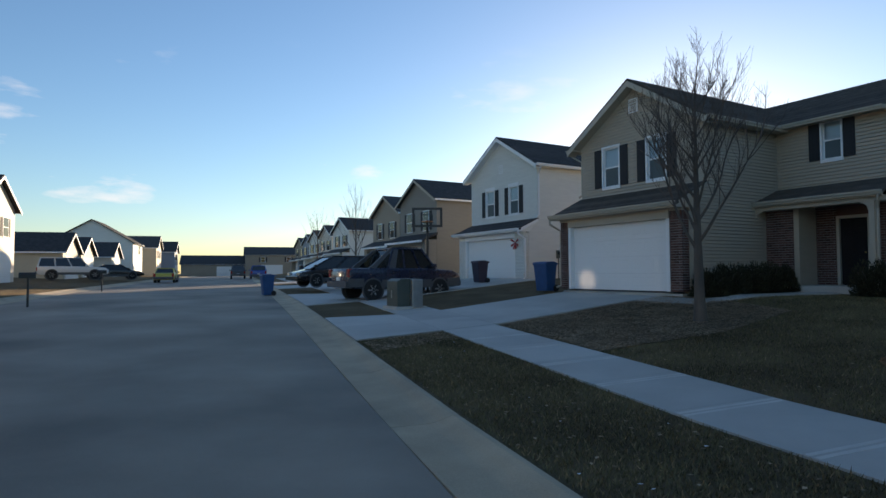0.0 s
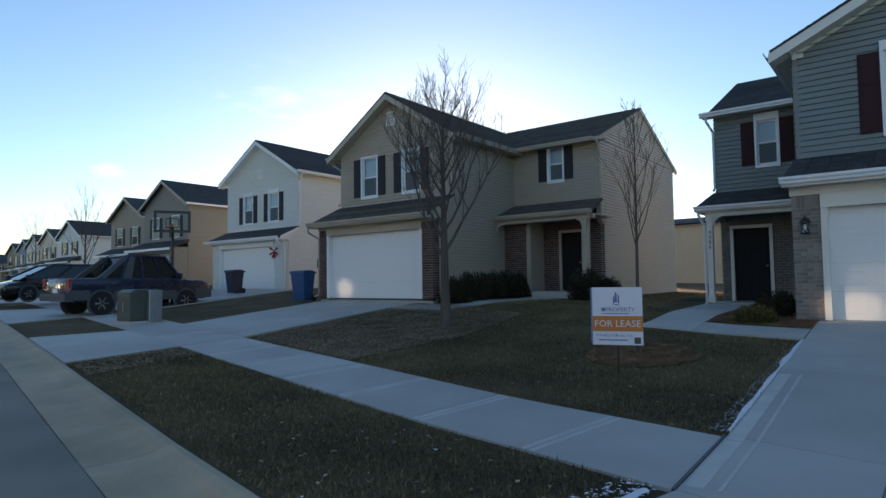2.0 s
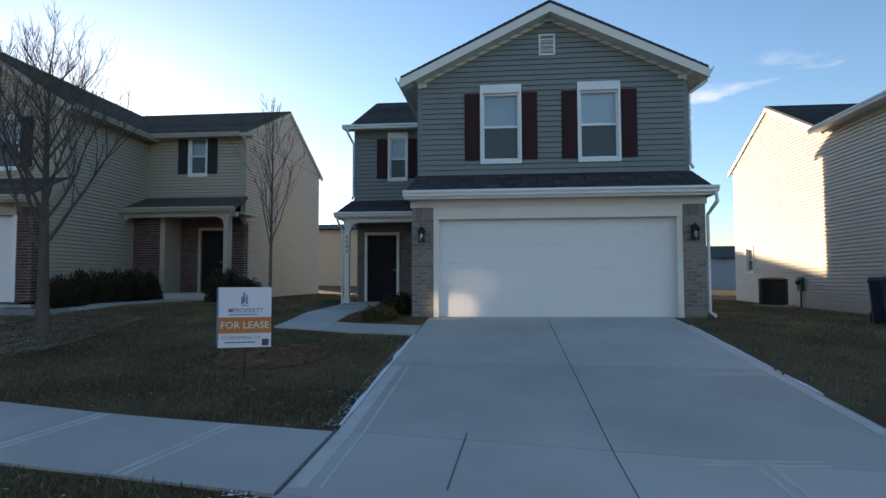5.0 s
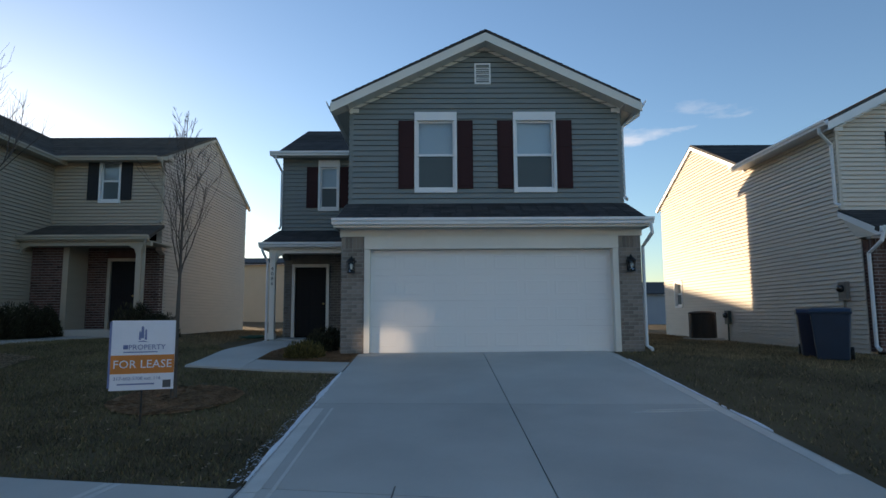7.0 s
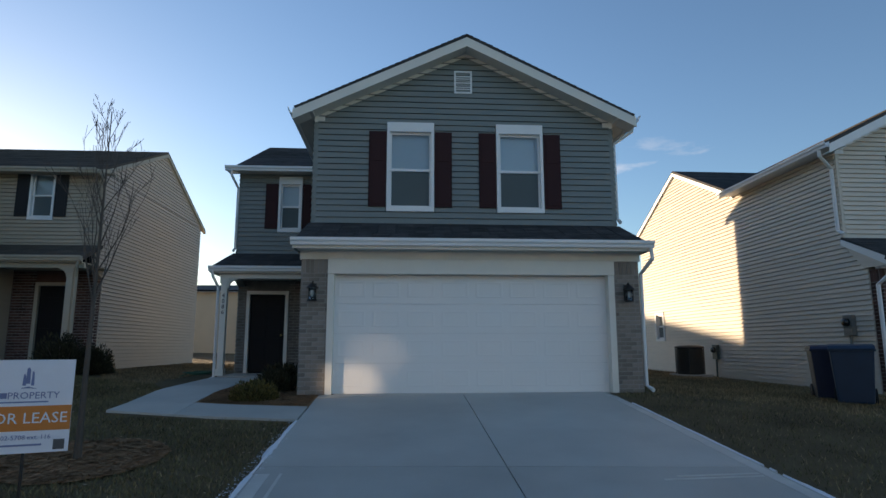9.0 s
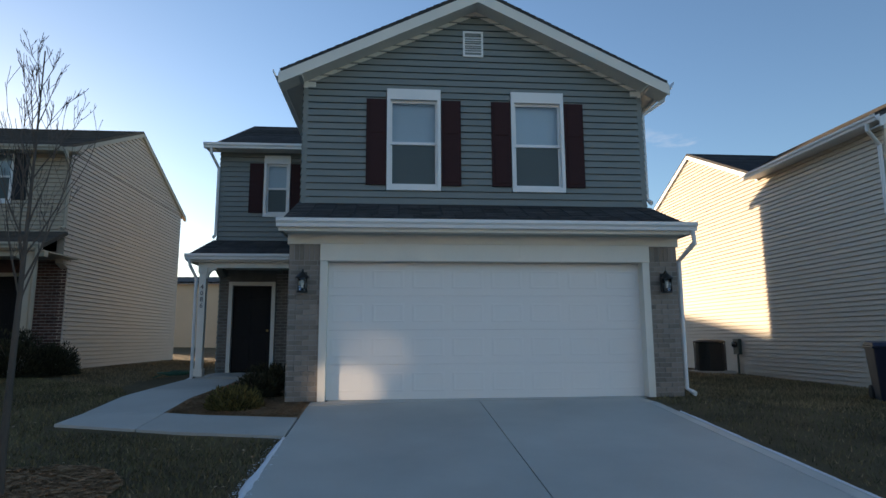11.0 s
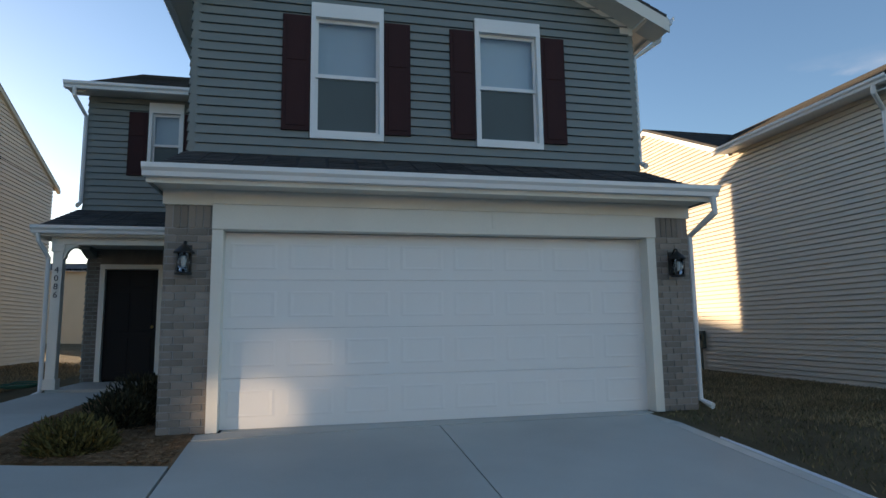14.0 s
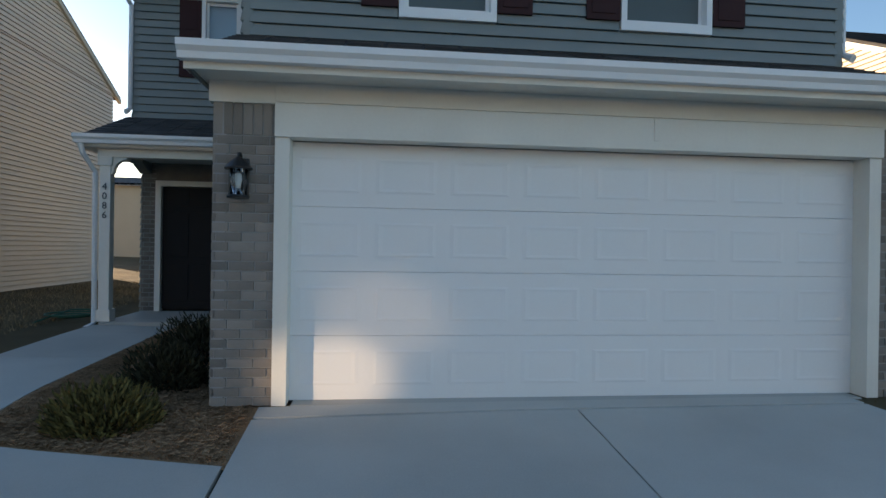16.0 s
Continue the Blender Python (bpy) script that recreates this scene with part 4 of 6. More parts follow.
# ---- paving ----
def slab(parent, name, c_lo, c_hi, a0, a1, material, thick=0.12, dz=0.02, steps=1.0, gap=0.006):
    """A concrete slab on the land, its edges straight in across and along."""
    bm = bmesh.new()
    cl, al = span(c_lo + gap, c_hi - gap, steps), span(a0 + gap, a1 - gap, steps)
    g0 = [[bm.verts.new(at(c, a, dz)) for a in al] for c in cl]
    g1 = [[bm.verts.new(at(c, a, dz - thick)) for a in al] for c in cl]
    I, J = len(cl), len(al)
    for i in range(I - 1):
        for j in range(J - 1):
            bm.faces.new([g0[i][j], g0[i + 1][j], g0[i + 1][j + 1], g0[i][j + 1]])
            bm.faces.new([g1[i][j], g1[i][j + 1], g1[i + 1][j + 1], g1[i + 1][j]])
    edge = [(i, 0) for i in range(I)] + [(I - 1, j) for j in range(1, J)] + [(i, J - 1) for i in range(I - 2, -1, -1)] + [(0, j) for j in range(J - 2, 0, -1)]
    for (i, j), (p, q) in zip(edge, edge[1:] + edge[:1]):
        bm.faces.new([g0[i][j], g0[p][q], g1[p][q], g1[i][j]])
    return part(name, bm, material, parent, bevel=0.0)


def pavement(name, c0, c1, a_from, a_to, skips, step=1.52):
    ob = thing(name, Matrix(), "pale concrete pavement in square slabs", "pavement", kind="structure")
    stops = [a_from] + [v for pair in sorted(skips) for v in pair] + [a_to]
    for s0, s1 in zip(stops[::2], stops[1::2]):
        cells = span(s0 - 0.3, s1 + 0.3, step)
        for a0, a1 in zip(cells, cells[1:]):
            slab(ob, "paving_slab", c0, c1, a0, a1, M["concrete"], dz=0.015)


def quad_slab(parent, name, corners, material, dz=0.022, thick=0.12, n=8):
    """A concrete slab between four places (x, y), draped over the land."""
    p = [Vector(c) for c in corners]
    bm = bmesh.new()
    top, low = [], []
    for i in range(n + 1):
        r0, r1 = [], []
        for j in range(n + 1):
            u, v = i / n, j / n
            q = p[0].lerp(p[1], u).lerp(p[3].lerp(p[2], u), v)
            z = ground_z(q.x, q.y)
            r0.append(bm.verts.new((q.x, q.y, z + dz)))
            r1.append(bm.verts.new((q.x, q.y, z + dz - thick)))
        top.append(r0), low.append(r1)
    for i in range(n):
        for j in range(n):
            bm.faces.new([top[i][j], top[i + 1][j], top[i + 1][j + 1], top[i][j + 1]])
            bm.faces.new([low[i][j], low[i][j + 1], low[i + 1][j + 1], low[i + 1][j]])
    for i in range(n):
        for a, b in (((i, 0), (i + 1, 0)), ((i + 1, n), (i, n)), ((0, i + 1), (0, i)), ((n, i), (n, i + 1))):
            bm.faces.new([top[a[0]][a[1]], low[a[0]][a[1]], low[b[0]][b[1]], top[b[0]][b[1]]])
    return part(name, bm, material, parent)


def driveway(name, x_front, yc, half, cols=2, flare=1.25):
    """A driveway from a garage to the kerb, in two rows of poured slabs with a flared apron."""
    ob = thing(name, Matrix(), "pale brushed concrete driveway with scored joints", "driveway", kind="structure")

    def edge_x(c, y):
        return (c + y * math.sin(SKEW)) / math.cos(SKEW)
    g = 0.006
    for i in range(cols):
        y0, y1 = yc - half + 2 * half * i / cols + g, yc - half + 2 * half * (i + 1) / cols - g
        xs = lambda y, f: edge_x(4.67, y) + (x_front - 0.01 - edge_x(4.67, y)) * f
        for f0, f1 in ((0.0, 0.42), (0.42, 1.0)):
            quad_slab(ob, "drive_slab", [(xs(y0, f0) + g, y0), (xs(y0, f1) - g, y0), (xs(y1, f1) - g, y1), (xs(y1, f0) + g, y1)], M["concrete"])
        quad_slab(ob, "drive_slab", [(edge_x(3.22, y0) + g, y0), (edge_x(4.67, y0) - g, y0), (edge_x(4.67, y1) - g, y1), (edge_x(3.22, y1) + g, y1)], M["concrete"])
        f0, f1 = (flare if i == 0 else 1.0), (flare if i == cols - 1 else 1.0)
        z0, z1 = yc + (y0 - yc) * f0, yc + (y1 - yc) * f1
        quad_slab(ob, "apron_slab", [(edge_x(1.06, z0), z0), (edge_x(3.22, y0) - g, y0), (edge_x(3.22, y1) - g, y1), (edge_x(1.06, z1), z1)], M["concrete"])
    a0, a1 = ca(edge_x(3.9, yc - half), yc - half)[1], ca(edge_x(3.9, yc + half), yc + half)[1]
    return a0, a1


def trowelled_edges():
    """Smooth pale bands along the driveway's joints and edge."""
    ob = thing("joint_borders", Matrix(), "smooth pale trowelled bands along the driveway joints", "driveway joints", kind="structure")
    for x0, y0, x1, y1 in ((5.0, -3.20, 8.2, -3.09), (8.2, -3.20, 11.4, -3.10), (7.02, -3.06, 7.05, -2.15), (7.10, -3.06, 7.13, -2.30), (4.29, -2.35, 4.32, -1.42), (4.37, -2.35, 4.40, -1.50), (3.62, -1.85, 4.28, -1.81), (3.62, -1.95, 4.28, -1.91)):
        quad_slab(ob, "border_band", [(x0, y0), (x1, y0), (x1, y1), (x0, y1)], M["trowelled"], dz=0.027, thick=0.02)

    # along the driveway's edge, its middle joint and the pavement's slab joints
    for y0, y1 in ((1.40, 1.53), (1.28, 1.31)):
        quad_slab(ob, "border_band", [(4.95, y0), (7.6, y0), (7.6, y1), (4.95, y1)], M["trowelled"], dz=0.026, thick=0.02)
        quad_slab(ob, "border_band", [(3.70, y0), (4.93, y0), (4.93, y1), (3.70, y1)], M["trowelled"], dz=0.026, thick=0.02)
    for k in range(1, 7):
        a = 2.071 + k * 1.5557
        for d0, d1 in ((-0.075, -0.02), (0.02, 0.075)):
            q = [at(c, a + d) for c, d in ((3.25, d0), (4.62, d0), (4.62, d1), (3.25, d1))]
            quad_slab(ob, "border_band", [(v.x, v.y) for v in q], M["trowelled"], dz=0.019, thick=0.02)


trowelled_edges()
def tooled_joints():
    """Dark expansion joints where the driveway crosses the pavement."""
    ob = thing("expansion_joints", Matrix(), "dark expansion joints between driveway and pavement", "driveway joints", kind="structure")
    for c0, c1, y in ((1.10, 4.67, 1.575), (1.10, 4.67, -3.255)):
        x0, x1 = (c0 + y * math.sin(SKEW)) / math.cos(SKEW), (c1 + y * math.sin(SKEW)) / math.cos(SKEW)
        xm = (3.22 + y * math.sin(SKEW)) / math.cos(SKEW)
        quad_slab(ob, "joint_strip", [(xm, y - 0.013), (x1, y - 0.013), (x1, y + 0.013), (xm, y + 0.013)], M["cladding"], dz=0.027, thick=0.04)
    quad_slab(ob, "joint_strip", [(3.72, 0.414), (5.0, 0.354), (5.0, 0.366), (3.72, 0.426)], M["shaded_porch_brick"], dz=0.026, thick=0.03)
    quad_slab(ob, "joint_strip", [(11.746, -3.24), (11.768, -3.24), (11.768, 1.56), (11.746, 1.56)], M["cladding"], dz=0.004, thick=0.04)


tooled_joints()
cuts = [driveway("driveway_main", 11.745, -0.84, 2.40), driveway("driveway_left", 12.89, 14.15, 2.0, flare=1.18), driveway("driveway_right", 12.5, -12.0, 2.5), driveway("driveway_white", 17.1, 25.6, 3.4),
        driveway("driveway_far", 20.3, 41.0, 2.7), driveway("driveway_farther", 22.5, 53.5, 2.7)]
pavement("pavement_near", 3.22, 4.65, -20.0, 80.0, cuts)
SILL = thing("garage_sill", Matrix(), "concrete sill under the garage door", "sill", kind="structure")
quad_slab(SILL, "sill_slab", [(11.77, -3.25), (11.985, -3.25), (11.985, 1.55), (11.77, 1.55)], M["concrete"])
bm = bmesh.new()
box(bm, 11.986, 12.19, -3.42, 1.32, 0.80, 1.002)
part("door_sill", bm, M["concrete"], SILL, bevel=0.004)
WALKS = thing("front_walk", Matrix(), "narrow pale concrete walk to the porch", "path", kind="structure")
for q in ([(10.07, 1.58), (11.00, 1.58), (11.50, 3.38), (10.60, 3.38)], [(10.60, 3.392), (11.50, 3.392), (11.52, 4.40), (10.9, 4.45)], [(11.512, 3.40), (13.7, 3.38), (13.7, 4.42), (11.53, 4.41)], [(13.712, 3.38), (15.85, 3.36), (15.85, 4.42), (13.712, 4.42)]):
    quad_slab(WALKS, "walk_slab", q, M["concrete"])

LEFT_WALK = thing("front_walk", Matrix(), "narrow pale concrete walk past the clipped evergreens", "path", kind="structure")
for q in ([(11.9, 10.12), (12.8, 9.85), (12.8, 12.12), (11.9, 12.12)], [(12.81, 9.85), (14.5, 9.28), (14.5, 9.98), (12.81, 10.5)], [(14.51, 9.28), (16.1, 8.75), (16.1, 9.5), (14.51, 9.98)]):
    quad_slab(LEFT_WALK, "walk_slab", q, M["concrete"])


# ---- more houses down the street, across it and behind ----
def plain_house(name, m, w, depth, eave, pitch, wall, label, ridge="x", windows=(), door=None, group=""):
    """A house seen from afar: walls, roof, windows, garage door. x runs in from its front, y along the front."""
    H = thing(name, m, label, "house", group)
    h = w / 2
    bm = bmesh.new()
    if ridge == "x":
        prism(bm, [(0, -h, -0.6), (0, h, -0.6), (0, h, eave), (0, 0, eave + pitch * h), (0, -h, eave)], (depth, 0, 0))
    else:
        prism(bm, [(0, -h, -0.6), (depth, -h, -0.6), (depth, -h, eave), (depth / 2, -h, eave + pitch * depth / 2), (0, -h, eave)], (0, w, 0))
    part("wall", bm, wall, H)
    o = 0.35
    for sg in (-1, 1):
        if ridge == "x":
            pts = [(-o, sg * (h + o), eave - pitch * o + 0.03), (depth + o, sg * (h + o), eave - pitch * o + 0.03), (depth + o, 0, eave + pitch * h + 0.03), (-o, 0, eave + pitch * h + 0.03)]
        else:
            x0 = -o if sg < 0 else depth + o
            pts = [(x0, -h - o, eave - pitch * o + 0.03), (x0, h + o, eave - pitch * o + 0.03), (depth / 2, h + o, eave + pitch * depth / 2 + 0.03), (depth / 2, -h - o, eave + pitch * depth / 2 + 0.03)]
        up = Vector((0, 0, 0.12))
        bm = bmesh.new()
        prism(bm, [Vector(p) for p in pts], up)
        part("roof", bm, M["shingle"], H)
        bm = bmesh.new()
        e0, e1 = Vector(pts[0]), Vector(pts[1])
        prism(bm, [e0 + Vector((0, 0, -0.02)), e0 + Vector((0, 0, 0.11)), e0 + Vector((0.03, 0.03 * sg, 0.11)), e0 + Vector((0.03, 0.03 * sg, -0.02))], e1 - e0)
        part("fascia", bm, M["white"], H)
        if ridge == "x":
            bm = bmesh.new()
            prism(bm, [(-o - 0.03, sg * (h + o), eave - pitch * o - 0.12), (-o - 0.03, 0, eave + pitch * h - 0.12), (-o - 0.03, 0, eave + pitch * h + 0.08), (-o - 0.03, sg * (h + o), eave - pitch * o + 0.08)], (0.03, 0, 0))
            part("rake_board", bm, M["tan_trim"] if wall in (M["hazel"], M["grey_taupe"]) else M["white"], H)
    for y, z, ww, hh in windows:
        bm = bmesh.new()
        box(bm, -0.05, -0.004, y - 0.07, y + ww + 0.07, z - 0.07, z + hh + 0.07)
        win = part("window", bm, M["white"], H)
        for z0, z1 in ((z, z + hh * 0.48), (z + hh * 0.52, z + hh)):
            bm = bmesh.new()
            box(bm, -0.062, -0.046, y, y + ww, z0, z1)
            part("pane", bm, M["car_glass"], win)
        for y0 in (y - 0.45, y + ww + 0.09):
            bm = bmesh.new()
            box(bm, -0.04, -0.003, y0, y0 + 0.36, z, z + hh)
            part("shutter", bm, M["shutter_black"], H)
    if door:
        y, ww, hh = door
        bm = bmesh.new()
        box(bm, -0.07, -0.003, y - 0.1, y + ww + 0.1, 0, hh + 0.15)
        part("door_frame", bm, M["trim"], H)
        for r in range(4):
            bm = bmesh.new()
            box(bm, -0.10, -0.066, y, y + ww, r * hh / 4 + 0.01, (r + 1) * hh / 4 - 0.01)
            part("garage_door_section", bm, M["door_white"], H)
    return H


def street_house(x, y, wall, label, rot=0.0, w=6.2, eave=5.2, far=False, **kw):
    """A plain two-storey street house: the garage block and the broad body behind it are one house."""
    H = plain_house("house", pose(x, y, ground_z(x, y) + 0.05, 0, 0, rot), w, 9.0, eave, 0.55, wall, label, "x",
                    [(-1.9, 3.4, 0.85, 1.45), (0.9, 3.4, 0.85, 1.45)], (-2.3, 4.6, 2.1), kw.get("group", ""))
    # skirt roof over the garage
    h = w / 2
    bm = bmesh.new()
    prism(bm, [(-1.35, -h - 0.15, 2.45), (-1.35, -h - 0.15, 2.55), (0.0, -h - 0.15, 3.15), (0.0, -h - 0.15, 2.95)], (0, w + 0.3, 0))
    part("skirt_roof", bm, M["shingle"], H)
    bm = bmesh.new()
    box(bm, -1.4, -1.36, -h - 0.15, h + 0.15, 2.38, 2.54)
    part("gutter", bm, M["white"], H)
    bm = bmesh.new()
    box(bm, -1.0, -0.02, -h, -2.45, -0.3, 2.6)
    box(bm, -1.0, -0.02, 2.45, h, -0.3, 2.6)
    box(bm, -1.0, -0.02, -2.45, 2.45, 2.25, 2.6)
    part("garage_front", bm, wall, H)
    return H


street_house(20.8, 42.2, M["grey_taupe"], "taupe sided two-storey house with black shutters", eave=5.7, group="houses down the street")
street_house(23.2, 53.4, M["hazel"], "brown sided two-storey house with dark roof", eave=5.7, group="houses down the street")
for x, y, wm in ((27.0, 76.0, "white_siding"), (29.5, 89.5, "cream_siding"), (31.5, 101.0, "white_siding"), (34.0, 113.0, "far_green"), (36.0, 125.0, "hazel")):
    street_house(x, y, M[wm], "pale sided two-storey house far down the street", eave=5.5, group="houses down the street")
# bodies that join the farther house fronts sideways
for x, y, w, wm in ((27.5, 46.5, 7.0, "grey_taupe"),):
    plain_house("house", pose(x, y, ground_z(x, y)), w, 6.0, 5.5, 0.5, M[wm], "taupe sided rear wing with dark shingle roof", "y", [], None)
# across the street, in the last sun
LEFT_ROW = [(-7.0, 50.0, 5.3, "cream_siding", 6.6), (-3.3, 69.5, 2.7, "far_tan", 6.0), (-2.0, 79.0, 2.7, "far_tan", 6.0), (1.1, 90.5, 2.7, "cream_siding", 6.0), (9.0, 124.0, 5.2, "far_tan", 7.0), (13.5, 138.0, 5.0, "far_green", 7.0)]
FACE = 180 - math.degrees(SKEW)
for x, y, e, wm, w in LEFT_ROW:
    plain_house("house", pose(x, y, ground_z(x, y) - 0.1, 0, 0, FACE), w, 9.0, e, 0.6, M[wm], "sunlit pale house across the street", "x",
                [(-1.9, 3.3, 0.9, 1.3), (0.9, 3.3, 0.9, 1.3)] if e > 4 else [], (-2.3, 4.6, 2.1), "houses across the street")
plain_house("house", pose(4.5, 106.0, ground_z(4.5, 106), 0, 0, FACE), 9.0, 11.0, 5.0, 0.6, M["white_siding"], "tall white house with a bare gable wall", "y", [(-2.0, 3.4, 0.9, 1.4)], None, "houses across the street")
# unseen row, added so its sunlit fronts bounce light onto the near houses
for x, y in ((-23.0, -22.0), (-21.5, -8.0), (-20.0, 6.0), (-18.0, 20.0), (-16.5, 34.0)):
    plain_house("house", pose(x, y, ground_z(x, y), 0, 0, 180), 8.5, 9.0, 5.2, 0.5, M["cream_siding"], "unseen plain cream sided house added across the street for bounce light", "y", [(-2.4, 3.4, 0.9, 1.4), (1.4, 3.4, 0.9, 1.4)], (-2.4, 4.8, 2.1), "houses across the street")
# the houses that close the street's far end
END = plain_house("house", pose(23.5, 152.0, ground_z(23, 152), 0, 0, 79), 15.0, 10.0, 2.9, 0.42, M["hazel"], "low brown house with dark roof closing the street", "y", [(-6.0, 1.0, 1.2, 1.2)], (-5.5, 5.0, 2.2))
plain_house("house", pose(36.0, 146.0, ground_z(36, 146), 0, 0, 79), 13.0, 9.0, 4.8, 0.42, M["hazel"], "broad brown house beyond the bend", "y", [(-4.0, 3.0, 1.0, 1.2), (2.0, 3.0, 1.0, 1.2)], (-2.0, 4.8, 2.2))
# behind the plots
plain_house("house", pose(43.0, 11.0, 1.2), 18.0, 10.0, 4.3, 0.16, M["far_tan"], "long tan house behind the back gardens", "y")
plain_house("house", pose(62.0, -24.5, 0.6), 11.0, 9.0, 3.3, 0.30, M["far_green"], "grey-blue house behind the back gardens", "y", [(-3.5, 1.2, 0.9, 1.2), (-0.5, 1.2, 0.9, 1.2)], None)
plain_house("house", pose(12.0, -26.5, 0.95), 8.6, 11.0, 5.2, 0.5, M["white_siding"], "white sided house farther along the street", "y", [], None)


# ---- trees ----
def tree(name, m, h, r0, fork, label, seed, limbs=14, spread=0.30, twigs=5, sub=7, lean=0.0, tip=0.11, reach=0.52):
    """A bare winter tree: a tapered trunk, upright limbs, boughs and many fine twigs."""
    rng = random.Random(seed)
    T = thing(name, m, label, "tree")
    bm = bmesh.new()
    trunk = [Vector((0.02 * math.sin(3 * t) + lean * t * t, 0.02 * math.cos(2 * t), h * 0.93 * t)) for t in span(0, 1, 0.1)]
    tube(bm, [(0, 0, -0.15)] + trunk, [r0 * 1.5, r0 * 1.25] + [max(0.006, r0 * (1 - 0.93 * t)) for t in span(0.1, 1, 0.1)], 10)
    part("trunk", bm, M["bark"], T, smooth=True)
    def grow(p, d, length, r, depth, bl, bt):
        pts, q, v = [p], p.copy(), d.normalized()
        n = 6 if depth < 2 else 4
        for i in range(n):
            v = (v + Vector((rng.uniform(-1, 1), rng.uniform(-1, 1), rng.uniform(-0.4, 1.0))) * 0.13 + Vector((0, 0, 0.05))).normalized()
            q = q + v * length / n
            pts.append(q.copy())
        rr = [max(0.0025, r * (1 - 0.85 * i / n)) for i in range(n + 1)]
        tube(bl if depth == 0 else bt, pts, rr, 6 if depth == 0 else 3)
        if depth < 2:
            for i in range(sub if depth == 0 else twigs):
                f = rng.uniform(0.25, 0.98)
                k = min(n - 1, int(f * n))
                a = pts[k].lerp(pts[k + 1], f * n - k)
                side = Vector((rng.uniform(-1, 1), rng.uniform(-1, 1), rng.uniform(0.1, 0.9)))
                grow(a, v * 0.8 + side.normalized() * 0.75, length * rng.uniform(0.28, 0.5), max(0.003, r * 0.36), depth + 1, bl, bt)

    for i in range(limbs):
        f = fork + (0.9 - fork) * (i + rng.random()) / limbs
        a = 2.4 * i + rng.uniform(-0.3, 0.3)
        k = f / 0.93 * 10
        p = trunk[min(9, int(k))].lerp(trunk[min(10, int(k) + 1)], k % 1) if k < 10 else trunk[-1].copy()
        length = h * (reach * (1 - f) + tip)
        bl, bt = bmesh.new(), bmesh.new()
        grow(p, Vector((math.cos(a) * spread * 2.4, math.sin(a) * spread * 2.4, 1.0)), length, r0 * (0.34 * (1 - f) + 0.07), 0, bl, bt)
        limb = part("limb", bl, M["bark"], T)
        tagged(part("twig_spray", bt, M["twig"], limb), kind="stuff")
    return T


tree("tree", pose(9.75, 8.35, ground_z(9.75, 8.35) - 0.02, 0, 0, 150), 5.4, 0.120, 0.27, "bare young maple on the leaf-strewn front lawn", 3, limbs=25, spread=0.31, sub=11, twigs=7)
tree("tree", pose(8.42, 3.54, ground_z(8.42, 3.54) - 0.02), 4.15, 0.036, 0.34, "slender bare sapling in a mulch ring", 5, limbs=20, spread=0.20, sub=5, twigs=2, tip=0.04, reach=0.38)
tree("tree", pose(13.5, 37.0, ground_z(13.5, 37)), 6.0, 0.09, 0.25, "bare young street tree", 8, limbs=16, sub=6, twigs=3)
tree("tree", pose(17.5, 57.0, ground_z(17.5, 57)), 6.5, 0.09, 0.25, "bare young street tree", 9, limbs=14, sub=5, twigs=3)
tree("tree", pose(-30.0, 130.0, 1.0), 13.0, 0.2, 0.2, "bare tree behind the houses", 11, limbs=18, spread=0.5, sub=6, twigs=3)


# ---- loose things ----
def shrub(m, r, h, material, label, seed, n=3600):
    """A low bush of many short needled sprigs on a woody base."""
    rng = random.Random(seed)
    S = thing("shrub", m, label, "shrub", "shrubs")
    bm = bmesh.new()
    for i in range(9):
        a = i * 0.7
        tube(bm, [(0, 0, -0.05), (0.4 * r * math.cos(a), 0.4 * r * math.sin(a), h * 0.4), (0.75 * r * math.cos(a), 0.75 * r * math.sin(a), h * 0.75)], [0.014, 0.009, 0.004], 5)
    tagged(part("stem", bm, M["bark"], S), kind="stuff")
    verts, faces = [], []
    for i in range(n):
        a, t = rng.uniform(0, 2 * math.pi), math.acos(rng.uniform(-0.15, 1))
        q = rng.uniform(0.55, 1.0) * (1 + 0.25 * math.sin(3 * a + seed) * math.sin(2 * t))
        p = Vector((r * q * math.sin(t) * math.cos(a), r * q * math.sin(t) * math.sin(a), max(0.01, h * q * math.cos(t))))
        d = (Vector((p.x / r, p.y / r, p.z / h + 0.4)).normalized() + Vector((rng.uniform(-1, 1), rng.uniform(-1, 1), rng.uniform(-0.3, 1))) * 0.6).normalized()
        s = d.cross(Vector((rng.uniform(-1, 1), rng.uniform(-1, 1), rng.uniform(-1, 1)))).normalized()
        ln = rng.uniform(0.12, 0.24) * min(r, 0.45)
        k = len(verts)
        verts += [p - s * 0.006, p + s * 0.006, p + d * ln * 0.6 + s * 0.008, p + d * ln, p + d * ln * 0.6 - s * 0.008]
        faces.append((k, k + 1, k + 2, k + 3, k + 4))
    me = bpy.data.meshes.new("foliage")
    me.from_pydata([tuple(v) for v in verts], [], faces)
    me.materials.append(material)
    ob = new("foliage", me)
    ob.parent = S
    tagged(ob, kind="stuff")
    return S


def gz(x, y):
    return ground_z(x, y)


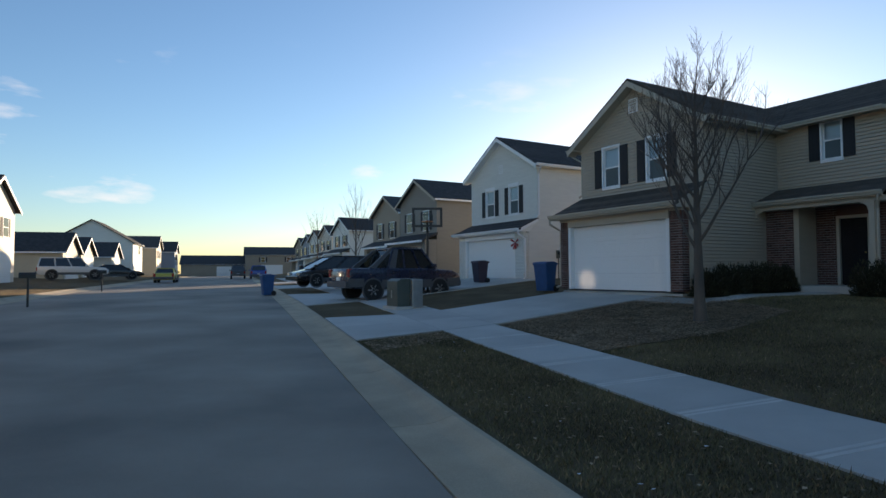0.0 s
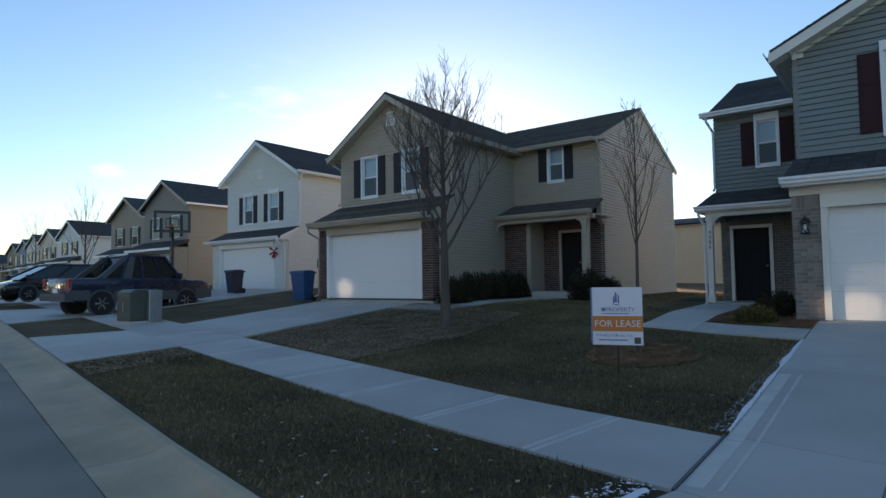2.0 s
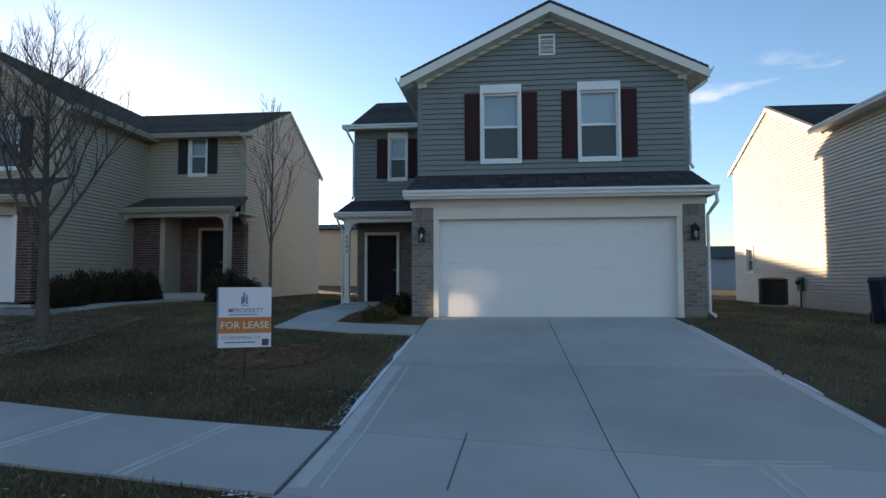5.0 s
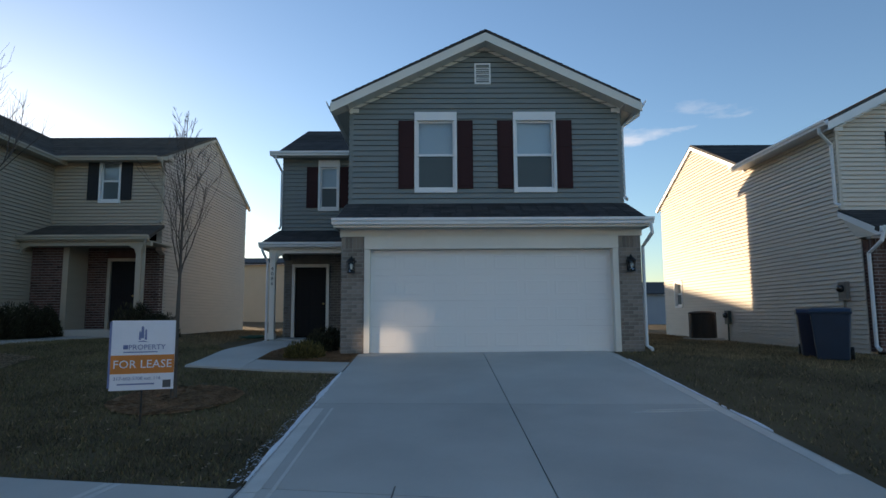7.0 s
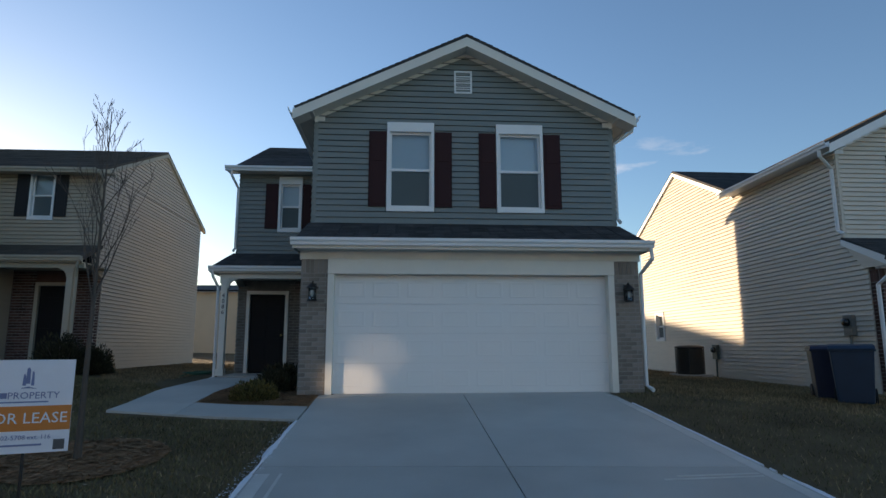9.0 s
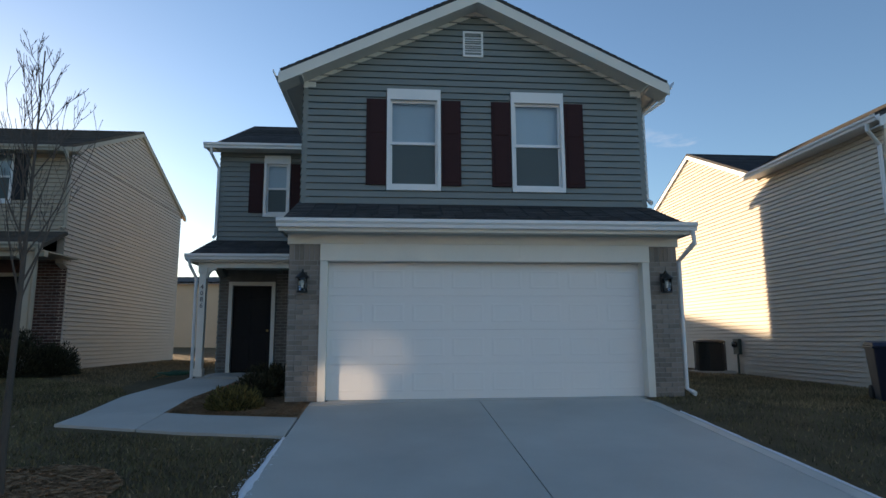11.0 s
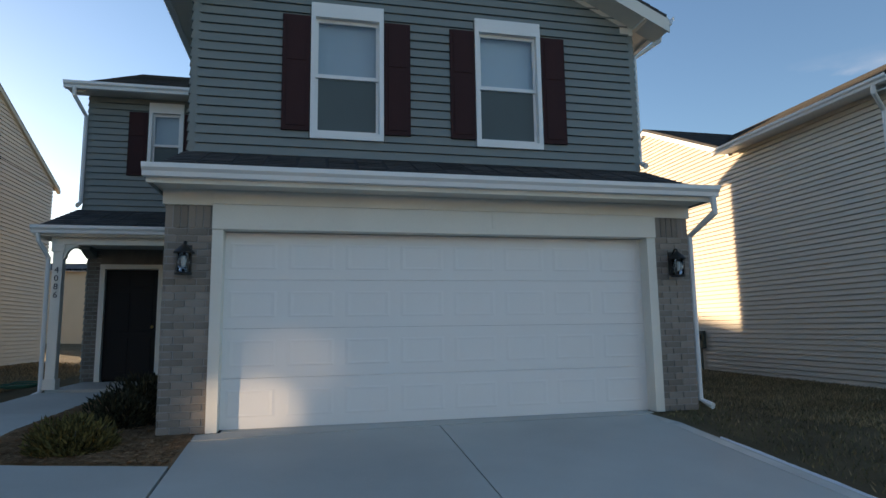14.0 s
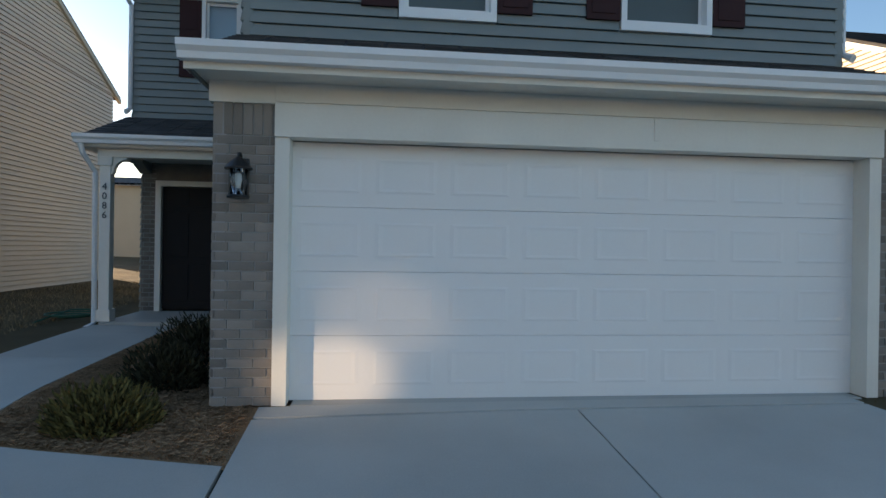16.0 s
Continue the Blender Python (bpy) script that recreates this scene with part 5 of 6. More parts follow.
shrub(pose(11.78, 2.55, gz(11.78, 2.55)), 0.36, 0.28, M["green_needle"], "small yellow-green shrub in the mulch bed", 1)
shrub(pose(12.7, 2.42, gz(12.7, 2.42)), 0.34, 0.34, M["needle"], "dark low evergreen shrub beside the brick pier", 2)
shrub(pose(13.8, 2.48, gz(13.8, 2.48)), 0.40, 0.42, M["needle"], "dark low evergreen shrub beside the porch", 3)
for i, (x, y, r, h) in enumerate([(13.35, 10.75, 0.50, 0.70), (14.05, 10.68, 0.56, 0.78), (14.8, 10.62, 0.55, 0.74), (15.5, 10.55, 0.56, 0.80), (16.1, 10.35, 0.48, 0.72), (15.75, 7.75, 0.52, 0.85), (16.4, 7.4, 0.45, 0.6)]):
    shrub(pose(x, y, gz(x, y)), r, h, M["needle"], "dark clipped evergreen beside the porch", 10 + i, 6500)


def bin_cart(m, paint, label, k=1.0):
    """A wheeled refuse cart: tapered tub, hinged lid, handle bar and two wheels."""
    B = thing("wheeled_bin", m, label, "bin", "wheeled bins")
    bm = bmesh.new()
    lo, hi = [(-0.22, -0.24), (0.22, -0.24), (0.22, 0.24), (-0.22, 0.24)], [(-0.31, -0.30), (0.29, -0.30), (0.29, 0.30), (-0.31, 0.30)]
    a = [bm.verts.new((x, y, 0.03)) for x, y in lo]
    b = [bm.verts.new((x, y, 0.98 * k)) for x, y in hi]
    bm.faces.new(a[::-1]), bm.faces.new(b)
    for i in range(4):
        bm.faces.new([a[i], a[(i + 1) % 4], b[(i + 1) % 4], b[i]])
    part("tub", bm, paint, B, bevel=0.03, smooth=False)
    bm = bmesh.new()
    box(bm, -0.33, 0.31, -0.32, 0.32, 0.95 * k, 0.99 * k)
    part("rim", bm, paint, B, bevel=0.01)
    bm = bmesh.new()
    prism(bm, [(-0.36, -0.31, 0.99 * k), (0.33, -0.31, 0.99 * k), (0.33, -0.31, 1.02 * k), (0.1, -0.31, 1.08 * k), (-0.30, -0.31, 1.05 * k)], (0, 0.62, 0))
    part("lid", bm, paint, B, bevel=0.012)
    bm = bmesh.new()
    tube(bm, [(0.36, -0.25, 0.98 * k), (0.40, -0.25, 1.0 * k), (0.40, 0.25, 1.0 * k), (0.36, 0.25, 0.98 * k)], 0.016, 8)
    part("handle", bm, paint, B)
    for y in (-0.28, 0.25):
        bm = bmesh.new()
        lathe(bm, [(0.03, 0), (0.12, 0.0), (0.125, 0.03), (0.12, 0.055), (0.03, 0.055)], 0, 0, 18)
        bm.transform(Matrix.Translation((0.25, y + 0.03, 0.125)) @ Matrix.Rotation(radians(90), 4, "X"))
        part("wheel", bm, M["rubber"], B)
    bm = bmesh.new()
    box(bm, -0.292, -0.284, -0.07, 0.07, 0.62, 0.78)
    bm.transform(Matrix.Rotation(radians(5), 4, "Y"))
    part("emblem", bm, M["white"], B)
    return B


bin_cart(pose(12.75, 16.95, gz(12.75, 16.95) + 0.02, 0, 0, 10), M["bin_blue"], "blue plastic wheeled bin beside the brick garage pier")
bin_cart(pose(14.85, 24.35, gz(14.85, 24.35) + 0.03, 0, 0, 0), M["bin_dark"], "dark navy wheeled bin in front of a white garage")
bin_cart(pose(10.95, -7.02, gz(10.95, -7.02) - 0.02, 0, 0, -36), M["bin_teal"], "dark blue wheeled bin beside the cream house wall", 0.88)
bin_cart(pose(11.75, -7.22, gz(11.75, -7.22) - 0.02, 0, 0, -28), M["bin_dark"], "dark wheeled bin beside a blue one", 0.86)
bin_cart(pose(6.2, 30.5, gz(6.2, 30.5), 0, 0, 0), M["bin_blue"], "blue wheeled bin at the kerb")


def air_conditioner(m):
    A = thing("air_conditioner", m, "dark louvred outdoor air-conditioning unit beside the cream house", "air conditioner")
    bm = bmesh.new()
    box(bm, -0.45, 0.45, -0.45, 0.45, 0.0, 0.08)
    part("pad", bm, M["concrete"], A)
    bm = bmesh.new()
    lathe(bm, [(0.01, 0.08), (0.35, 0.08), (0.35, 0.82), (0.01, 0.82)], 0, 0, 28)
    part("core", bm, M["rubber"], A, smooth=False)
    for i in range(22):
        z = 0.11 + i * 0.032
        bm = bmesh.new()
        lathe(bm, [(0.352, z + 0.012), (0.385, z - 0.008), (0.385, z + 0.006), (0.352, z + 0.022)], 0, 0, 28)
        part("louvre", bm, M["ac"], A)
    for k in range(8):
        t = k * math.pi / 4 + 0.3
        bm = bmesh.new()
        tube(bm, [(0.386 * math.cos(t), 0.386 * math.sin(t), 0.08), (0.386 * math.cos(t), 0.386 * math.sin(t), 0.84)], 0.012, 6)
        part("rib", bm, M["ac"], A)
    bm = bmesh.new()
    lathe(bm, [(0.01, 0.82), (0.40, 0.82), (0.41, 0.84), (0.40, 0.87), (0.30, 0.89), (0.28, 0.90), (0.05, 0.91), (0.01, 0.91)], 0, 0, 28)
    part("top", bm, M["ac"], A, smooth=True)
    return A


air_conditioner(pose(18.9, -8.2, gz(18.9, -8.2) - 0.02))


def meter(m, label, paint="box_green"):
    B = thing("electric_meter", m, label, "meter")
    bm = bmesh.new()
    box(bm, -0.13, 0.13, 0.0, 0.10, 0.0, 0.42)
    part("case", bm, M[paint], B, bevel=0.008)
    bm = bmesh.new()
    lathe(bm, [(0.085, 0.0), (0.085, 0.05), (0.07, 0.09), (0.02, 0.10)], 0, 0, 16)
    bm.transform(Matrix.Translation((0, 0.10, 0.27)) @ Matrix.Rotation(radians(-90), 4, "X"))
    part("dial_cover", bm, M["car_glass"], B, smooth=True)
    bm = bmesh.new()
    tube(bm, [(0, 0.05, 0.0), (0, 0.05, -1.25)], 0.028, 8)
    part("conduit", bm, M[paint], B)
    return B


meter(pose(13.5, -9.10 + 0.02, 2.0), "grey electric meter on the cream siding", "meter_grey")
meter(pose(18.95, -9.10 + 0.02, 1.42), "small grey service box on the cream siding")
meter(pose(19.4, 23.95, 2.55, 0, 0, 180), "grey electric meter on the white siding")


def transformer(m):
    B = thing("transformer_box", m, "green-grey metal utility box on a pad in the grass", "utility box")
    bm = bmesh.new()
    box(bm, -0.55, 0.55, -0.55, 0.50, -0.1, 0.08)
    part("pad", bm, M["concrete"], B)
    bm = bmesh.new()
    prism(bm, [(-0.45, -0.40, 0.08), (0.40, -0.40, 0.08), (0.40, -0.40, 0.98), (-0.30, -0.40, 0.98), (-0.45, -0.40, 0.90)], (0, 0.80, 0))
    part("cabinet", bm, M["box_green"], B, bevel=0.015)
    bm = bmesh.new()
    box(bm, -0.47, -0.452, -0.03, 0.03, 0.35, 0.6)
    part("latch", bm, M["steel"], B)
    bm = bmesh.new()
    box(bm, 0.0, 0.38, -0.60, -0.42, 0.05, 0.95)
    part("pedestal", bm, M["steel"], B, bevel=0.02)
    return B


transformer(pose(7.6, 17.95, gz(7.6, 17.95)))


def hoop(m):
    B = thing("basketball_hoop", m, "dark pole basketball hoop with a clear framed backboard", "basketball hoop")
    bm = bmesh.new()
    tube(bm, [(0, 0, -0.2), (0, 0, 2.5), (0.0, 0.25, 3.0)], 0.055, 10)
    part("pole", bm, M["black"], B)
    bm = bmesh.new()
    for x0, x1, z0, z1 in ((-0.65, 0.65, 2.70, 2.80), (-0.65, 0.65, 3.44, 3.54), (-0.65, -0.55, 2.80, 3.44), (0.55, 0.65, 2.80, 3.44), (-0.24, 0.24, 2.88, 2.91), (-0.24, 0.24, 3.22, 3.25), (-0.24, -0.21, 2.91, 3.22), (0.21, 0.24, 2.91, 3.22)):
        box(bm, x0, x1, 0.28, 0.32, z0, z1)
    part("backboard_frame", bm, M["black"], B)
    bm = bmesh.new()
    box(bm, -0.57, 0.57, 0.295, 0.303, 2.78, 3.46)
    part("backboard", bm, M["acrylic"], B).visible_shadow = False
    bm = bmesh.new()
    ring = [(0.23 * math.cos(t), 0.58 + 0.23 * math.sin(t), 2.92) for t in span(0, 2 * math.pi, 0.3)]
    tube(bm, ring, 0.011, 6)
    part("rim", bm, M["orange"], B)
    return B


hoop(pose(11.15, 22.85, gz(11.15, 22.85) + 0.1, 0, 0, 150))


def mailbox(m, label):
    B = thing("mailbox", m, label, "mailbox", "mailboxes")
    bm = bmesh.new()
    box(bm, -0.035, 0.035, -0.035, 0.035, -0.2, 1.05)
    part("post", bm, M["black"], B, bevel=0.006)
    bm = bmesh.new()
    arch = [(-0.09, 1.05), (0.09, 1.05), (0.09, 1.17)] + [(0.09 * math.cos(t), 1.17 + 0.09 * math.sin(t)) for t in span(0.2, math.pi - 0.2, 0.35)] + [(-0.09, 1.17)]
    prism(bm, [(-0.28, a, b) for a, b in arch], (0.52, 0, 0))
    part("box", bm, M["black"], B)
    return B


mailbox(pose(-3.35, 26.5, gz(-4.7, 26.5)), "black mailbox on a dark post at the far kerb")
mailbox(pose(-0.9, 41.0, gz(-1.8, 41.0)), "black mailbox on a dark post at the far kerb")


# ---- vehicles ----
def vehicle(name, m, kind, paint, label, length, width, group="parked vehicles"):
    """A parked vehicle, its nose towards +x: body shell, glasshouse, roof, wheels, lights, bumpers."""
    V = thing(name, m, label, "car", group)
    P = {
        "sedan": dict(body=[(0, .38), (0, .72), (.04, .92), (.20, .97), (.70, .93), (.93, .78), (1, .62), (1, .34), (.93, .26), (.06, .26)], g0=(.14, .77), g1=(.30, .60), belt=.94, top=1.42),
        "van": dict(body=[(0, .38), (0, .95), (.02, 1.08), (.62, 1.02), (.80, .95), (.96, .78), (1, .60), (1, .36), (.94, .28), (.05, .28)], g0=(.02, .86), g1=(.06, .58), belt=1.02, top=1.72),
        "suv": dict(body=[(0, .48), (0, 1.02), (.02, 1.12), (.62, 1.10), (.74, 1.06), (.95, 1.0), (1, .82), (1, .46), (.94, .40), (.05, .40)], g0=(.01, .72), g1=(.05, .60), belt=1.08, top=1.86),
        "truck": dict(body=[(0, .55), (0, 1.14), (.01, 1.25), (.30, 1.27), (.70, 1.25), (.93, 1.17), (.985, 1.05), (1, .95), (1, .52), (.94, .46), (.05, .46)], g0=(.33, .775), g1=(.395, .655), belt=1.28, top=2.10),
    }[kind]
    hw = width / 2
    bm = bmesh.new()
    prism(bm, [(x * length, -hw, z) for x, z in P["body"]], (0, width, 0))
    body = part("body", bm, paint, V, bevel=0.07, smooth=True)
    (a0, a1), (b0, b1), zb, zt = P["g0"], P["g1"], P["belt"], P["top"]
    bm = bmesh.new()
    lo = [(a0 * length, -hw + 0.06), (a1 * length, -hw + 0.10), (a1 * length, hw - 0.10), (a0 * length, hw - 0.06)]
    hi = [(b0 * length, -hw + 0.24), (b1 * length, -hw + 0.26), (b1 * length, hw - 0.26), (b0 * length, hw - 0.24)]
    va = [bm.verts.new((x, y, zb - 0.06)) for x, y in lo]
    vb = [bm.verts.new((x, y, zt - 0.06)) for x, y in hi]
    bm.faces.new(va[::-1]), bm.faces.new(vb)
    for i in range(4):
        bm.faces.new([va[i], va[(i + 1) % 4], vb[(i + 1) % 4], vb[i]])
    part("glasshouse", bm, M["car_glass"], V, bevel=0.02)
    bm = bmesh.new()
    box(bm, b0 * length - 0.05, b1 * length + 0.05, -hw + 0.21, hw - 0.21, zt - 0.075, zt)
    part("roof", bm, paint, V, bevel=0.03, smooth=True)
    fr = [0.0, 0.34, 0.66, 1.0] if kind != "sedan" else [0.0, 0.5, 1.0]
    for sg in (-1, 1):
        for f in fr:
            x0, x1 = a0 + (a1 - a0) * f, b0 + (b1 - b0) * f
            y0, y1 = sg * (hw - 0.055 - 0.04 * f), sg * (hw - 0.235)
            bm = bmesh.new()
            tube(bm, [(x0 * length, y0, zb - 0.05), (x1 * length, y1, zt - 0.05)], 0.045, 6)
            part("pillar", bm, paint, V)
        bm = bmesh.new()
        box(bm, a1 * length - 0.30, a1 * length - 0.12, sg * (hw + 0.10) - 0.09, sg * (hw + 0.10) + 0.09, zb + 0.02, zb + 0.17)
        part("wing_mirror", bm, paint, V, bevel=0.03)
        bm = bmesh.new()
        box(bm, -0.02, 0.14, sg * (hw - 0.12) - 0.11, sg * (hw - 0.12) + 0.115, zb - 0.36, zb - 0.04)
        part("tail_light", bm, M["tail_red"], V, bevel=0.015)
        bm = bmesh.new()
        box(bm, length - 0.22, length + 0.005, sg * (hw - 0.24) - 0.18, sg * (hw - 0.24) + 0.18, zb - 0.42, zb - 0.26)
        part("headlight", bm, M["chrome"], V, bevel=0.02)
        bm = bmesh.new()
        box(bm, 0.16 * length, 0.86 * length, sg * hw - 0.02, sg * hw + 0.02, P["body"][-1][1] + 0.0, P["body"][-1][1] + 0.20)
        part("side_sill", bm, M["cladding"], V, bevel=0.012)
        r = 0.40 if kind in ("truck", "suv") else 0.33
        for f in (0.20, 0.80):
            bm = bmesh.new()
            lathe(bm, [(r + 0.08, -0.02), (r + 0.08, 0.03), (r + 0.02, 0.03), (r + 0.02, -0.02)], 0, 0, 24, True)
            bm.transform(Matrix.Translation((f * length, sg * (hw - 0.005), r)) @ Matrix.Rotation(radians(-90 * sg), 4, "X"))
            part("wheel_arch", bm, M["cladding"], V)
            bm = bmesh.new()
            lathe(bm, [(0.01, -0.02), (r + 0.03, -0.02), (r + 0.03, 0.012), (0.01, 0.012)], 0, 0, 24)
            bm.transform(Matrix.Translation((f * length, sg * (hw - 0.004), r + 0.02)) @ Matrix.Rotation(radians(-90 * sg), 4, "X"))
            part("wheel_well", bm, M["rubber"], V)
            bm = bmesh.new()
            lathe(bm, [(r * 0.62, -0.14), (r * 0.95, -0.14), (r, -0.09), (r, 0.05), (r * 0.95, 0.075), (r * 0.62, 0.075)], 0, 0, 28)
            bm.transform(Matrix.Translation((f * length, sg * (hw - 0.05), r)) @ Matrix.Rotation(radians(-90 * sg), 4, "X"))
            wh = part("wheel", bm, M["rubber"], V)
            bm = bmesh.new()
            lathe(bm, [(r * 0.62, 0.0), (r * 0.64, 0.07), (r * 0.56, 0.06), (r * 0.50, 0.02), (r * 0.14, 0.05), (r * 0.10, 0.07), (0.01, 0.07)], 0, 0, 24)
            for k in range(6):
                t = k * math.pi / 3
                prism(bm, [(r * 0.12 * math.cos(t + 0.5), r * 0.12 * math.sin(t + 0.5), 0.05), (r * 0.58 * math.cos(t + 0.14), r * 0.58 * math.sin(t + 0.14), 0.05), (r * 0.58 * math.cos(t - 0.14), r * 0.58 * math.sin(t - 0.14), 0.05), (r * 0.12 * math.cos(t - 0.5), r * 0.12 * math.sin(t - 0.5), 0.05)], (0, 0, 0.025))
            bm.transform(Matrix.Translation((f * length, sg * (hw - 0.05), r)) @ Matrix.Rotation(radians(-90 * sg), 4, "X"))
            part("rim", bm, M["alloy_paint"], wh)
    bm = bmesh.new()
    z = P["body"][0][1]
    box(bm, -0.12, 0.10, -hw + 0.04, hw - 0.04, z - 0.04, z + 0.20)
    part("rear_bumper", bm, M["cladding"], V, bevel=0.03)
    bm = bmesh.new()
    box(bm, length - 0.10, length + 0.10, -hw + 0.05, hw - 0.05, z - 0.04, z + 0.20)
    part("front_bumper", bm, M["cladding"] if kind in ("truck", "suv") else paint, V, bevel=0.04)
    bm = bmesh.new()
    box(bm, -0.03, 0.0, -0.17, 0.17, zb - 0.5, zb - 0.36)
    part("number_plate", bm, M["white"], V)
    if kind == "truck":
        for sg in (-1, 1):
            bm = bmesh.new()
            prism(bm, [(0.17 * length, sg * (hw - 0.06), 1.24), (0.225 * length, sg * (hw - 0.06), 1.24), (0.365 * length, sg * (hw - 0.20), 1.90), (0.41 * length, sg * (hw - 0.22), 2.05), (0.36 * length, sg * (hw - 0.22), 2.04)], (0, -0.12 * sg, 0))
            prism(bm, [(0.325 * length, sg * (hw - 0.055), 1.24), (0.40 * length, sg * (hw - 0.055), 1.24), (0.44 * length, sg * (hw - 0.215), 2.04), (0.39 * length, sg * (hw - 0.215), 2.04)], (0, -0.10 * sg, 0))
            part("sail_panel", bm, M["cladding"], V)
            bm = bmesh.new()
            prism(bm, [(0.22 * length, sg * (hw - 0.10), 1.24), (0.33 * length, sg * (hw - 0.10), 1.24), (0.37 * length, sg * (hw - 0.23), 1.86), (0.35 * length, sg * (hw - 0.23), 1.84)], (0, -0.02 * sg, 0))
            part("quarter_glass", bm, M["car_glass"], V)
            for xa, xb_, za, zb_ in ((-0.01, 0.125, 0.52, 0.86), (0.275, 0.725, 0.47, 0.80), (0.875, 1.0, 0.50, 0.86)):
                bm = bmesh.new()
                box(bm, xa * length, xb_ * length, sg * hw - 0.025, sg * hw + 0.025, za, zb_)
                part("lower_cladding", bm, M["cladding"], V, bevel=0.012)
            for xs in (0.345, 0.515, 0.70):
                bm = bmesh.new()
                box(bm, xs * length - 0.006, xs * length + 0.006, sg * hw - 0.004, sg * hw + 0.004, 0.80, 1.22)
                part("door_seam", bm, M["black"], V)
            for xs in (0.37, 0.535):
                bm = bmesh.new()
                box(bm, xs * length, xs * length + 0.17, sg * hw - 0.01, sg * hw + 0.03, 1.06, 1.10)
                part("door_handle", bm, M["black"], V)
            bm = bmesh.new()
            tube(bm, [(0.38 * length, sg * (hw - 0.3), 2.08), (0.41 * length, sg * (hw - 0.3), 2.13), (0.62 * length, sg * (hw - 0.3), 2.13), (0.63 * length, sg * (hw - 0.3), 2.08)], 0.018, 6)
            part("roof_rail", bm, M["black"], V)
        bm = bmesh.new()
        box(bm, 0.02 * length, 0.30 * length, -hw + 0.14, hw - 0.14, 1.24, 1.285)
        part("bed_cover", bm, M["cladding"], V, bevel=0.01)
    return V


def park(name, x, y, rot, *args, dz=0.03, **kw):
    return vehicle(name, pose(x, y, gz(x, y) + dz, 0, 0, rot), *args, **kw)


park("pickup_truck", 7.2, 23.05, 3, "truck", M["navy"], "dark navy pickup truck with grey cladding on a driveway", 5.2, 2.0, dz=0.03)
park("minivan", 13.2, 33.5, 185, "van", M["car_black"], "dark minivan with its nose to the street", 5.0, 1.9)
park("sedan", 9.5, 28.5, 8, "sedan", M["car_red"], "maroon saloon car on a driveway", 4.7, 1.8)
park("sport_utility_vehicle", -5.5, 60.5, 5, "suv", M["silver"], "white sport utility vehicle on the drive across the street", 5.2, 2.0)
park("sedan", -2.0, 67.0, 5, "sedan", M["car_black"], "black saloon car across the street", 4.8, 1.85)
park("sedan", 4.4, 63.0, 79, "sedan", M["car_yellow"], "yellow saloon car parked at the far kerb", 4.7, 1.85)
park("sedan", 15.4, 84.0, 79, "suv", M["cladding"], "grey car parked at the kerb far off", 4.7, 1.9)
park("van", 17.2, 80.0, 79, "van", M["van_blue"], "bright blue van parked at the kerb far off", 5.0, 2.0)
park("sedan", 14.0, 47.5, 5, "sedan", M["car_black"], "black saloon car on a driveway far off", 4.7, 1.85)


